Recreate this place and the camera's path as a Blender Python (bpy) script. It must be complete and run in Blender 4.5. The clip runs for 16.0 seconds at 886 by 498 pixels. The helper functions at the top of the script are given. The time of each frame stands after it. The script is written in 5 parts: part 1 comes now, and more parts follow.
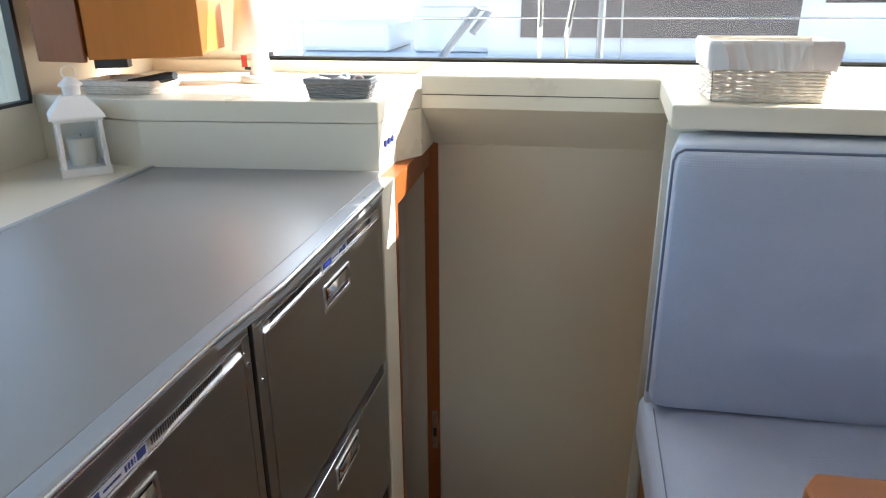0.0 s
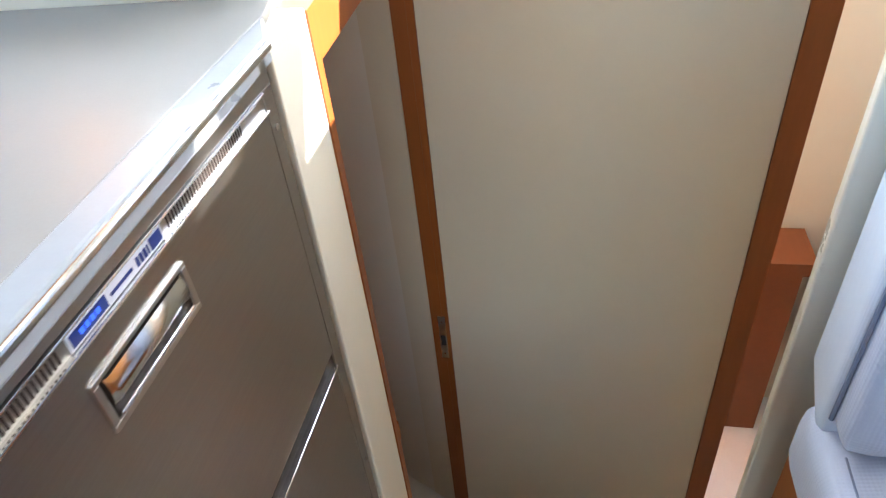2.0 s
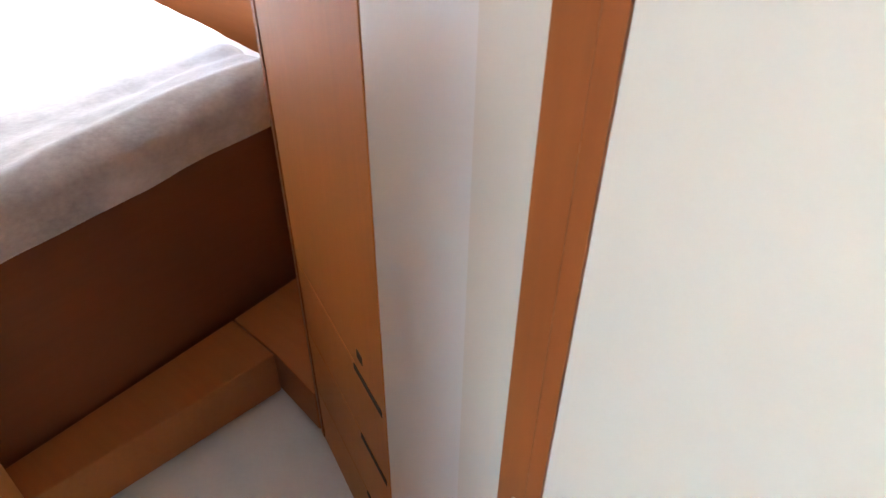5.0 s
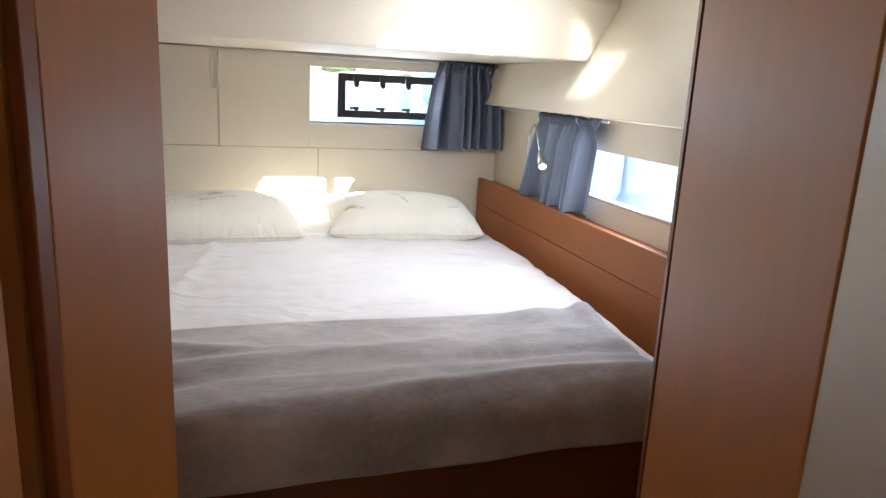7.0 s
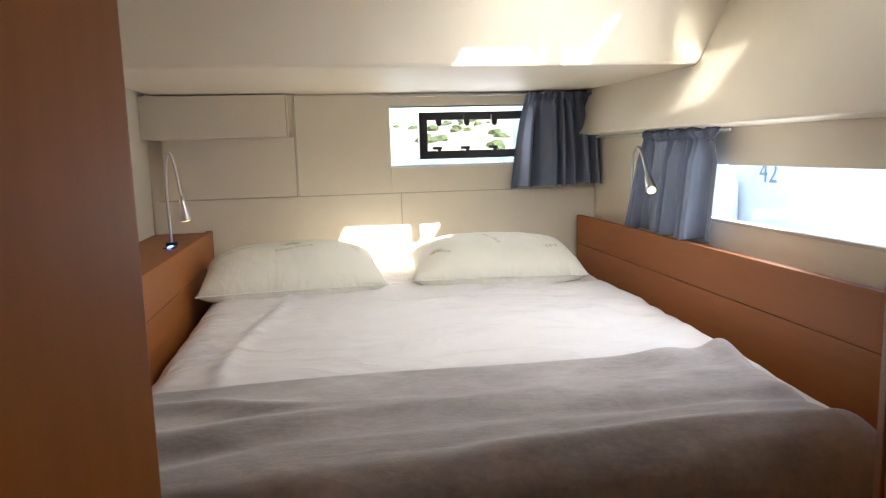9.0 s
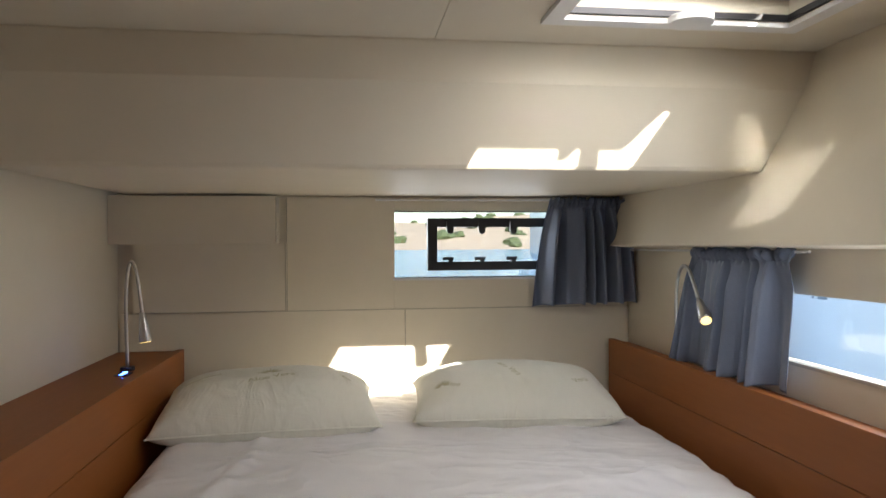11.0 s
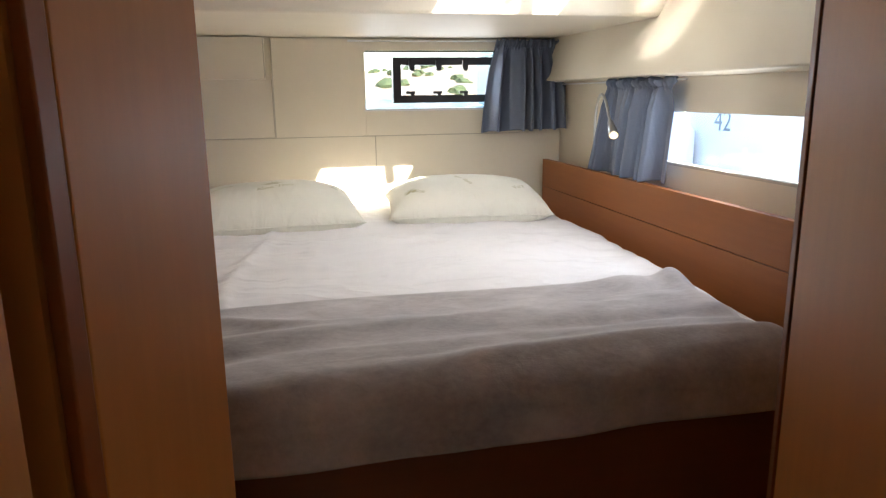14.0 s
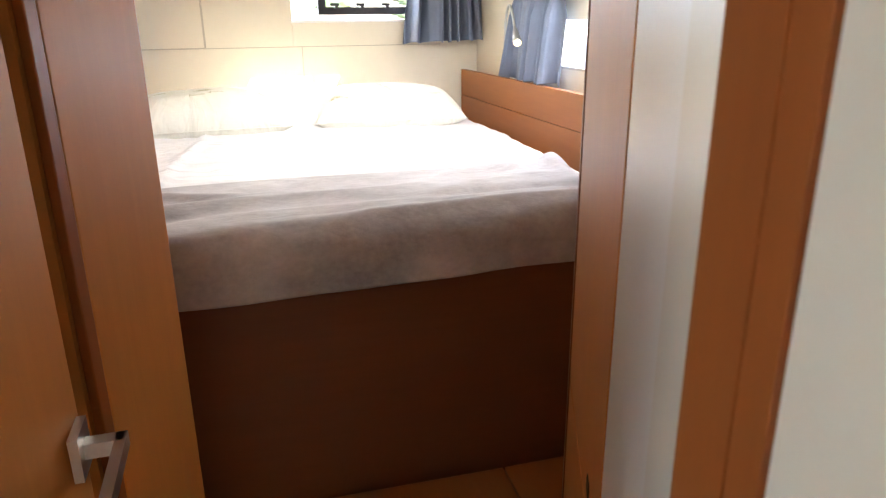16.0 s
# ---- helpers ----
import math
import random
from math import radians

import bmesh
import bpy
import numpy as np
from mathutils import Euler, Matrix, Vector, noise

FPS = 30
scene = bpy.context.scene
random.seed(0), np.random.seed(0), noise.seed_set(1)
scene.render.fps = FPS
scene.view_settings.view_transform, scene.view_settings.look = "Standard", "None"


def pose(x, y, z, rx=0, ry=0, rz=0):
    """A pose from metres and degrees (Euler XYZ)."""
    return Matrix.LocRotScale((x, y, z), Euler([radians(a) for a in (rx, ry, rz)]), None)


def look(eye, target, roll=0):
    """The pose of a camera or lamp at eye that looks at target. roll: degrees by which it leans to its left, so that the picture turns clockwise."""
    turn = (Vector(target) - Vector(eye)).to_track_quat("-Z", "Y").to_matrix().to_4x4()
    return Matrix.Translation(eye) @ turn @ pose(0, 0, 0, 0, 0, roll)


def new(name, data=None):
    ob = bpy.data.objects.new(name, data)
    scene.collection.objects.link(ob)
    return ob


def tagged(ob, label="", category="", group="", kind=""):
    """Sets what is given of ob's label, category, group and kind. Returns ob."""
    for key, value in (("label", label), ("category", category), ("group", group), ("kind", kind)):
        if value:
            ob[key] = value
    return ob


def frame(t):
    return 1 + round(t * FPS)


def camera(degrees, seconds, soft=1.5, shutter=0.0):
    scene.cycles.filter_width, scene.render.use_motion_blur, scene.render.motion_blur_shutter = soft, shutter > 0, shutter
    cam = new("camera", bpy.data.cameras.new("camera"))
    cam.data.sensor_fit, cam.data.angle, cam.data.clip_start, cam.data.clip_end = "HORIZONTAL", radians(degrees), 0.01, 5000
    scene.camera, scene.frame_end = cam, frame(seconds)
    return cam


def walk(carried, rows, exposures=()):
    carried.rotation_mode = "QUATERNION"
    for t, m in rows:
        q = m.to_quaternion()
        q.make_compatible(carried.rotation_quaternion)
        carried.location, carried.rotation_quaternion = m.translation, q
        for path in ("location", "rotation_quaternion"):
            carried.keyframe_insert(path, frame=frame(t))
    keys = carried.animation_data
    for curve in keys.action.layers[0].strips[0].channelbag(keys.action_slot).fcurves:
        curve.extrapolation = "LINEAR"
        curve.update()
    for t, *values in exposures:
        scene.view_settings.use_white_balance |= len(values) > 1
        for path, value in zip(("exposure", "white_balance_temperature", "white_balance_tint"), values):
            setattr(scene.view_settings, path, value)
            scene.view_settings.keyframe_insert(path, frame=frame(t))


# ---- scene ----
# Inside a sailing catamaran: saloon, steps down, landing, washroom and aft cabin.
# x runs forward, y outboard, z up from the floor of the hull.

# ---- camera ----
PATH = [
    (0, pose(0.413, 0.478, 2.542, 69.46, 0.28, 9.84)),
    (0.5, pose(0.332, 0.671, 2.525, 69.86, -0.53, 6.14)),
    (0.9, pose(0.276, 0.840, 2.491, 63.11, -1.48, 2.34)),
    (1, pose(0.266, 0.879, 2.476, 60.43, -2.39, 1.81)),
    (1.5, pose(0.297, 1.141, 2.433, 56.95, 1.77, 7.79)),
    (2, pose(0.313, 1.396, 2.379, 50.62, 4.81, 8.85)),
    (2.5, pose(0.273, 1.644, 2.321, 45.20, 3.29, 3.21)),
    (2.7, pose(0.263, 1.746, 2.291, 42.38, 1.20, 2.87)),
    (3, pose(0.334, 1.844, 2.255, 41.97, 0.06, 6.96)),
    (3.2, pose(0.351, 1.889, 2.217, 41.52, -1.20, 9.40)),
    (5.3, pose(0.129, 2.409, 1.637, 53.86, -0.26, 46.41)),
    (5.5, pose(0.118, 2.401, 1.643, 56.36, -0.39, 51.82)),
    (6, pose(0.056, 2.479, 1.512, 64.60, -2.70, 61.13)),
    (6.5, pose(-0.011, 2.518, 1.425, 73.03, -3.07, 68.49)),
    (7, pose(-0.039, 2.539, 1.468, 76.60, -2.88, 73.66)),
    (7.5, pose(-0.083, 2.556, 1.389, 80.04, 0.06, 76.07)),
    (8, pose(-0.078, 2.567, 1.365, 82.89, 0.89, 79.55)),
    (8.2, pose(-0.090, 2.575, 1.358, 83.59, 1.96, 79.84)),
    (10.3, pose(-0.715, 2.709, 1.312, 79.06, -0.06, 83.22)),
    (10.5, pose(-0.731, 2.714, 1.321, 80.62, -0.44, 83.60)),
    (11, pose(-0.705, 2.710, 1.388, 89.73, 0.35, 82.46)),
    (11.5, pose(-0.626, 2.682, 1.422, 92.48, 0.46, 80.33)),
    (12, pose(-0.554, 2.650, 1.412, 89.91, 0.21, 77.56)),
    (12.5, pose(-0.457, 2.608, 1.381, 84.61, 0.74, 75.32)),
    (13, pose(-0.383, 2.588, 1.371, 81.84, 1.89, 74.90)),
    (13.5, pose(-0.302, 2.565, 1.357, 79.61, 2.29, 75.33)),
    (14, pose(-0.154, 2.548, 1.329, 77.40, 0.67, 77.94)),
    (14.5, pose(-0.031, 2.568, 1.308, 75.19, -0.55, 77.26)),
    (15, pose(0.003, 2.563, 1.293, 74.64, -0.38, 77.39)),
    (15.5, pose(0.051, 2.565, 1.285, 72.85, -1.98, 75.90)),
    (16, pose(0.172, 2.577, 1.279, 71.43, 0.54, 73.47)),
]

EXPOSURE = [(0.0, 2, 6400, 10), (0.6, 1.25, 6400, 10), (1.0, 2.4, 6400, 10), (1.5, 3, 6300, 10), (2.0, 3.15, 6250, 10), (2.5, 3.1, 6100, 10), (3.0, 3.08, 5950, 10), (3.2, 3.4, 5800, 10), (5.3, 4.85, 5500, 10), (5.5, 4.75, 5500, 10), (6.2, 3.9, 5600, 10), (7.0, 3.25, 5800, 10), (8.2, 3, 6100, 10), (10.3, 2.52, 6350, 10), (11.0, 2.05, 6300, 10), (12.0, 2.1, 6250, 10), (13.5, 2.2, 6200, 10), (14.0, 2.95, 6200, 10), (14.5, 3.65, 6150, 10), (15.0, 3.75, 6100, 10), (15.5, 3.8, 6100, 10), (16.0, 4.15, 6100, 10)]
cam = camera(65.25, 16.0, 1.2, 0.2)
walk(cam, PATH, EXPOSURE)

# ---- world, sun, daylight in the openings and added fill lamps ----
SUN = Vector((-1.0, -0.33, -0.585)).normalized()
world = bpy.data.worlds.new("sky")
scene.world = world
world.use_nodes = True
wt = world.node_tree
sky = wt.nodes.new("ShaderNodeTexSky")
sky.sky_type = "NISHITA"
sky.sun_disc = False
sky.sun_elevation = math.asin(-SUN.z)
sky.sun_rotation = math.atan2(-SUN.x, -SUN.y)
wt.links.new(sky.outputs[0], wt.nodes["Background"].inputs[0])
wt.nodes["Background"].inputs[1].default_value = 0.14

sun_data = bpy.data.lights.new("sun", "SUN")
sun_data.energy, sun_data.angle, sun_data.color = 5.0, radians(0.5), (1.0, 0.93, 0.82)
sun = new("sun", sun_data)
sun.matrix_world = look((0, 0, 12), Vector((0, 0, 12)) + SUN)


def daylight(name, eye, target, w, h, watts, color=(0.93, 0.96, 1.0)):
    """Area lamp: sky light that enters by one opening, and the added fills."""
    data = bpy.data.lights.new(name, "AREA")
    data.shape, data.size, data.size_y, data.energy, data.color = "RECTANGLE", w, h, watts, color
    ob = new(name, data)
    ob.matrix_world = look(eye, target)
    return ob


daylight("daylight_hatch", (-1.72, 3.38, 1.93), (-2.95, 2.45, 0.6), 0.40, 0.44, 0.80, (1.0, 0.95, 0.88)).data.spread = radians(130)
daylight("daylight_hull_window", (-1.95, 3.812, 1.175), (-2.6, 1.9, 1.35), 0.75, 0.14, 0.50)
daylight("daylight_aft_window", (-3.40, 3.18, 1.39), (-2.0, 3.0, 1.0), 0.6, 0.22, 0.40)
daylight("daylight_saloon_window", (0.6, 2.95, 2.78), (0.5, 1.2, 1.6), 3.2, 0.7, 12.0)
# Added fill lamp at an unseen doorway, to brighten the settee side.
daylight("fill_saloon_door", (1.0, -2.0, 2.1), (0.5, 1.5, 1.2), 1.5, 1.5, 1.9)
# Added fill lamp under the washroom ceiling, which has no opening.
daylight("fill_washroom", (1.3, 3.0, 2.0), (1.2, 2.9, 0.0), 0.3, 0.3, 0.45, (0.86, 0.93, 1.0))



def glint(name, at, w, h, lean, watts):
    """Added narrow lamp in place of sun thrown sideways by the outboard wall of the hatch: the sun's direction mirrored
    across the hull.
    """
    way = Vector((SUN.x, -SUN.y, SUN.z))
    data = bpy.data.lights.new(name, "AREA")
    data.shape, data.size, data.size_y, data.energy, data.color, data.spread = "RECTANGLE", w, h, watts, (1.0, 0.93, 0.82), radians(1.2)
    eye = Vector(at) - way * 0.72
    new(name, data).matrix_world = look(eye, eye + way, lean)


# Two added lamps lay the streaks of sun on the lining and beam.
glint("hatch_glint_lamp", (-2.205, 3.762, 1.592), 0.110, 0.225, -48, 0.022)
glint("hatch_glint_lamp_small", (-2.33, 3.725, 1.632), 0.120, 0.090, 0, 0.007)

# ---- materials ----


def nodes_of(name):
    m = bpy.data.materials.new(name)
    m.use_nodes = True
    nt = m.node_tree
    return m, nt, nt.nodes["Principled BSDF"]


def add(nt, kind, **values):
    n = nt.nodes.new("ShaderNode" + kind)
    for k, v in values.items():
        n.inputs[k].default_value = v
    return n


def surface(name, a, b, rough=0.5, metal=0.0, scale=6.0, stretch=(1, 1, 1), grain=60.0, bump=0.15, depth=0.002,
            detail=6.0, rough_var=0.08, coat=0.0, sheen=0.0, fine=0.25):
    """A surface whose colour runs from a to b in soft patches, with a finer grain in colour and relief."""
    m, nt, p = nodes_of(name)
    co = add(nt, "TexCoord")
    mp = add(nt, "Mapping")
    mp.inputs["Scale"].default_value = stretch
    nt.links.new(co.outputs["Object"], mp.inputs[0])
    n1 = add(nt, "TexNoise", Scale=scale, Detail=detail, Roughness=0.6)
    n2 = add(nt, "TexNoise", Scale=grain, Detail=4.0, Roughness=0.65)
    for n in (n1, n2):
        nt.links.new(mp.outputs[0], n.inputs["Vector"])
    mix = add(nt, "Mix")
    mix.data_type = "RGBA"
    mix.inputs["A"].default_value, mix.inputs["B"].default_value = (*a, 1), (*b, 1)
    both = add(nt, "Math")
    both.operation = "MULTIPLY_ADD"
    both.inputs[1].default_value = fine
    nt.links.new(n2.outputs["Fac"], both.inputs[0])
    half = add(nt, "Math")
    half.operation = "MULTIPLY"
    half.inputs[1].default_value = 1.0 - fine
    nt.links.new(n1.outputs["Fac"], half.inputs[0])
    nt.links.new(half.outputs[0], both.inputs[2])
    ramp = add(nt, "MapRange")
    ramp.inputs["From Min"].default_value, ramp.inputs["From Max"].default_value = 0.3, 0.7
    nt.links.new(both.outputs[0], ramp.inputs[0])
    nt.links.new(ramp.outputs[0], mix.inputs["Factor"])
    nt.links.new(mix.outputs["Result"], p.inputs["Base Color"])
    rr = add(nt, "MapRange")
    rr.inputs["To Min"].default_value, rr.inputs["To Max"].default_value = max(rough - rough_var, 0.02), rough + rough_var
    nt.links.new(n1.outputs["Fac"], rr.inputs[0])
    nt.links.new(rr.outputs[0], p.inputs["Roughness"])
    p.inputs["Metallic"].default_value = metal
    p.inputs["Coat Weight"].default_value = coat
    p.inputs["Coat Roughness"].default_value = 0.25
    p.inputs["Sheen Weight"].default_value = sheen
    if bump:
        bp = add(nt, "Bump", Strength=bump, Distance=depth)
        nt.links.new(n2.outputs["Fac"], bp.inputs["Height"])
        nt.links.new(bp.outputs[0], p.inputs["Normal"])
    return m


def woven(name, a, b, thread=900.0, rough=0.9, sheen=0.3, bump=0.3):
    """Cloth: soft patches of colour and a fine weave in the relief."""
    m = surface(name, a, b, rough, 0, 5.0, (1, 1, 1), 120.0, 0, sheen=sheen, fine=0.2)
    nt = m.node_tree
    p = nt.nodes["Principled BSDF"]
    co = add(nt, "TexCoord")
    waves = []
    for direction in ("X", "Y", "Z"):
        w = add(nt, "TexWave", Scale=thread / 20.0, Distortion=0.4)
        w.bands_direction = direction
        nt.links.new(co.outputs["Object"], w.inputs["Vector"])
        waves.append(w)
    s1 = add(nt, "Math")
    s2 = add(nt, "Math")
    nt.links.new(waves[0].outputs["Fac"], s1.inputs[0])
    nt.links.new(waves[1].outputs["Fac"], s1.inputs[1])
    nt.links.new(s1.outputs[0], s2.inputs[0])
    nt.links.new(waves[2].outputs["Fac"], s2.inputs[1])
    bp = add(nt, "Bump", Strength=bump, Distance=0.0006)
    nt.links.new(s2.outputs[0], bp.inputs["Height"])
    nt.links.new(bp.outputs[0], p.inputs["Normal"])
    return m


def plain(name, color, rough=0.5, metal=0.0, emit=0.0):
    m, nt, p = nodes_of(name)
    n = add(nt, "TexNoise", Scale=40.0, Detail=3.0)
    co = add(nt, "TexCoord")
    nt.links.new(co.outputs["Object"], n.inputs["Vector"])
    mix = add(nt, "Mix")
    mix.data_type = "RGBA"
    mix.inputs["A"].default_value = (*[c * 0.88 for c in color], 1)
    mix.inputs["B"].default_value = (*[min(c * 1.1, 1) for c in color], 1)
    nt.links.new(n.outputs["Fac"], mix.inputs["Factor"])
    nt.links.new(mix.outputs["Result"], p.inputs["Base Color"])
    p.inputs["Roughness"].default_value, p.inputs["Metallic"].default_value = rough, metal
    if emit:
        p.inputs["Emission Color"].default_value = (*color, 1)
        p.inputs["Emission Strength"].default_value = emit
    return m


def glass(name, tint=(1, 1, 1), clear=0.9):
    """A thin pane: mostly clear, with a mirror gloss that grows at a slant."""
    m, nt, p = nodes_of(name)
    out = nt.nodes["Material Output"]
    t = add(nt, "BsdfTransparent")
    t.inputs[0].default_value = (*tint, 1)
    g = add(nt, "BsdfGlossy", Roughness=0.02)
    lw = add(nt, "LayerWeight", Blend=0.5)
    pw = add(nt, "Math")
    pw.operation = "POWER"
    pw.inputs[1].default_value = 4.0
    nt.links.new(lw.outputs["Facing"], pw.inputs[0])
    fr = add(nt, "Math")
    fr.operation = "MULTIPLY_ADD"
    fr.inputs[1].default_value, fr.inputs[2].default_value = 0.35, 0.03
    nt.links.new(pw.outputs[0], fr.inputs[0])
    mx = add(nt, "MixShader")
    nt.links.new(fr.outputs[0], mx.inputs[0])
    nt.links.new(t.outputs[0], mx.inputs[1])
    nt.links.new(g.outputs[0], mx.inputs[2])
    nt.links.new(mx.outputs[0], out.inputs[0])
    return m


# Cherry lightened: bounced light on the upright panels is in the colour.
WOOD = surface("cherry_veneer_lightened", (0.41, 0.150, 0.028), (0.53, 0.203, 0.044), 0.46, 0, 2.2, (1, 1, 0.07), 55.0, 0.04, 0.0006, coat=0.03, fine=0.35)
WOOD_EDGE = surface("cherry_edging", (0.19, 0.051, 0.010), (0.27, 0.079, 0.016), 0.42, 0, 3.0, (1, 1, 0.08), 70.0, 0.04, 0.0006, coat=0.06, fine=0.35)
# Same cherry darkened: shade on the berth's side boards is in the colour.
WOOD_LONG = surface("cherry_lengthwise_darkened", (0.265, 0.086, 0.017), (0.355, 0.120, 0.027), 0.5, 0, 2.2, (0.08, 1, 1), 55.0, 0.04, 0.0006, coat=0.05, fine=0.35)
# Cherry darkened: the front board's colour holds the shade below the blanket.
DARKENED_WOOD = surface("darkened_cherry_wood", (0.145, 0.045, 0.0135), (0.19, 0.060, 0.019), 0.5, 0, 2.2, (1, 0.08, 1), 55.0, 0.04, 0.0006, fine=0.35)
for veneer in (WOOD, WOOD_EDGE, WOOD_LONG, DARKENED_WOOD):
    veneer.node_tree.nodes["Principled BSDF"].inputs["Specular IOR Level"].default_value = 0.32
DARK_GAP = plain("dark_seam", (0.02, 0.01, 0.006), 0.7)
CREAM = surface("cream_vinyl", (0.70, 0.635, 0.505), (0.76, 0.695, 0.565), 0.55, 0, 3.0, (1, 1, 1), 420.0, 0.25, 0.0006, fine=0.15)
CREAM_SEAM = plain("vinyl_piping", (0.50, 0.45, 0.35), 0.5)
BEIGE = surface("beige_laminate", (0.55, 0.49, 0.38), (0.60, 0.54, 0.43), 0.38, 0, 2.0, (1, 1, 1), 300.0, 0.08, 0.0004, fine=0.15)
GLOSS = surface("satin_white_laminate", (0.60, 0.57, 0.51), (0.63, 0.60, 0.54), 0.38, 0, 2.0, (1, 1, 1), 200.0, 0.0, 0.0004, fine=0.15, rough_var=0.0)
GEL = surface("cream_gelcoat", (0.70, 0.66, 0.54), (0.76, 0.72, 0.61), 0.3, 0, 3.0, (1, 1, 1), 160.0, 0.03, 0.0004, fine=0.15)
WHITE = surface("white_paint", (0.74, 0.74, 0.73), (0.82, 0.82, 0.81), 0.4, 0, 6.0, (1, 1, 1), 120.0, 0.05, 0.0005)
FLOOR = surface("pale_vinyl_floor", (0.47, 0.45, 0.42), (0.56, 0.54, 0.51), 0.5, 0, 5.0, (1, 1, 1), 90.0, 0.08, 0.0006)
TOP = surface("grey_laminate", (0.24, 0.24, 0.23), (0.28, 0.28, 0.27), 0.33, 0, 3.0, (1, 1, 1), 350.0, 0.05, 0.0004, fine=0.3)
TOP_EDGE = surface("pale_grey_edging", (0.29, 0.315, 0.34), (0.33, 0.36, 0.385), 0.3, 0, 6.0, (1, 1, 1), 120.0, 0.03, 0.0004)
STEEL = surface("brushed_steel", (0.33, 0.315, 0.295), (0.40, 0.385, 0.365), 0.31, 1.0, 3.0, (1, 0.03, 1), 260.0, 0.05, 0.0004, fine=0.4)
CHROME = surface("polished_steel", (0.66, 0.66, 0.66), (0.74, 0.74, 0.74), 0.16, 1.0, 5.0, (1, 1, 1), 80.0, 0.0)
SATIN = surface("satin_nickel", (0.52, 0.51, 0.49), (0.60, 0.59, 0.57), 0.32, 1.0, 8.0, (1, 1, 1), 150.0, 0.02, 0.0003)
BLACK = surface("black_plastic", (0.012, 0.012, 0.013), (0.02, 0.02, 0.022), 0.4, 0, 8.0, (1, 1, 1), 200.0, 0.05, 0.0004)
SHEET = woven("white_cotton", (0.74, 0.72, 0.73), (0.80, 0.78, 0.78), 1600.0, 0.85, 0.15, 0.15)


def creased(m, scale, stretch, dist, strength=0.6):
    """Adds soft ridged folds under the weave of a cloth."""
    nt = m.node_tree
    p = nt.nodes["Principled BSDF"]
    old = p.inputs["Normal"].links[0].from_node
    co = add(nt, "TexCoord")
    mp = add(nt, "Mapping")
    mp.inputs["Scale"].default_value = stretch
    mp.inputs["Rotation"].default_value = (0, 0, 0.25)
    nt.links.new(co.outputs["Object"], mp.inputs[0])
    n = add(nt, "TexNoise", Scale=scale, Detail=3.0, Roughness=0.5, Distortion=0.5)
    nt.links.new(mp.outputs[0], n.inputs["Vector"])
    c = add(nt, "Math")
    c.operation = "SUBTRACT"
    c.inputs[1].default_value = 0.5
    nt.links.new(n.outputs["Fac"], c.inputs[0])
    d = add(nt, "Math")
    d.operation = "ABSOLUTE"
    nt.links.new(c.outputs[0], d.inputs[0])
    bp = add(nt, "Bump", Strength=strength, Distance=dist)
    bp.invert = True
    nt.links.new(d.outputs[0], bp.inputs["Height"])
    nt.links.new(bp.outputs[0], old.inputs["Normal"])
    return m


creased(SHEET, 2.8, (1.7, 0.8, 1), 0.09, 0.9)
PILLOW = woven("ivory_cotton", (0.70, 0.69, 0.60), (0.77, 0.75, 0.66), 1600.0, 0.85, 0.15, 0.15)
creased(PILLOW, 6.0, (1.0, 1.6, 1), 0.03, 0.6)
FLEECE = surface("grey_fleece", (0.25, 0.225, 0.222), (0.60, 0.555, 0.55), 0.95, 0, 5.0, (1.5, 0.8, 1), 70.0, 0.4, 0.003, sheen=0.5, fine=0.22)
creased(FLEECE, 3.0, (1.3, 0.8, 1), 0.035, 0.5)
CURTAIN = woven("blue_curtain_cloth", (0.145, 0.175, 0.25), (0.19, 0.225, 0.31), 1400.0, 0.85, 0.2, 0.2)
SEAT = woven("blue_grey_upholstery", (0.38, 0.435, 0.565), (0.43, 0.485, 0.615), 1200.0, 0.8, 0.2, 0.4)
PIPING = woven("pale_blue_piping", (0.48, 0.55, 0.66), (0.53, 0.60, 0.71), 1400.0, 0.7, 0.1, 0.2)
SEAM = plain("slate_thread", (0.16, 0.19, 0.27), 0.8)
TOWEL = surface("white_terry", (0.68, 0.63, 0.57), (0.76, 0.72, 0.67), 0.95, 0, 10.0, (1, 1, 1), 500.0, 0.6, 0.002, sheen=0.4)
WICKER = surface("white_wicker", (0.66, 0.58, 0.49), (0.80, 0.76, 0.70), 0.6, 0, 60.0, (1, 1, 1), 250.0, 0.3, 0.001)
GREY_WICKER = surface("grey_wicker", (0.20, 0.20, 0.20), (0.32, 0.31, 0.31), 0.6, 0, 50.0, (1, 1, 1), 250.0, 0.3, 0.001)
CANDLE = plain("ivory_wax", (0.75, 0.73, 0.66), 0.5)
PRINT = plain("olive_print", (0.46, 0.43, 0.27), 0.9)
BLUE_PRINT = plain("blue_label_print", (0.010, 0.026, 0.16), 0.5)
BLUE_DISPLAY = plain("blue_display", (0.03, 0.09, 0.75), 0.3, 0, 0.25)
LABEL = plain("silver_label", (0.55, 0.57, 0.62), 0.35)
BLUE_LED = plain("blue_led", (0.04, 0.12, 1.0), 0.3, 0, 6.0)
LAMP_LENS = plain("warm_led", (1.0, 0.68, 0.22), 0.3, 0, 0.7)
PINK = plain("pale_pink_plastic", (0.72, 0.55, 0.58), 0.45)
RED = plain("red_plastic", (0.55, 0.05, 0.03), 0.4)
GLASS = glass("clear_glass", (0.97, 0.98, 0.98))
# Tint added to dim the view outside at the cabin's exposure.
TINTED = glass("dimming_pane", (0.66, 0.68, 0.69))
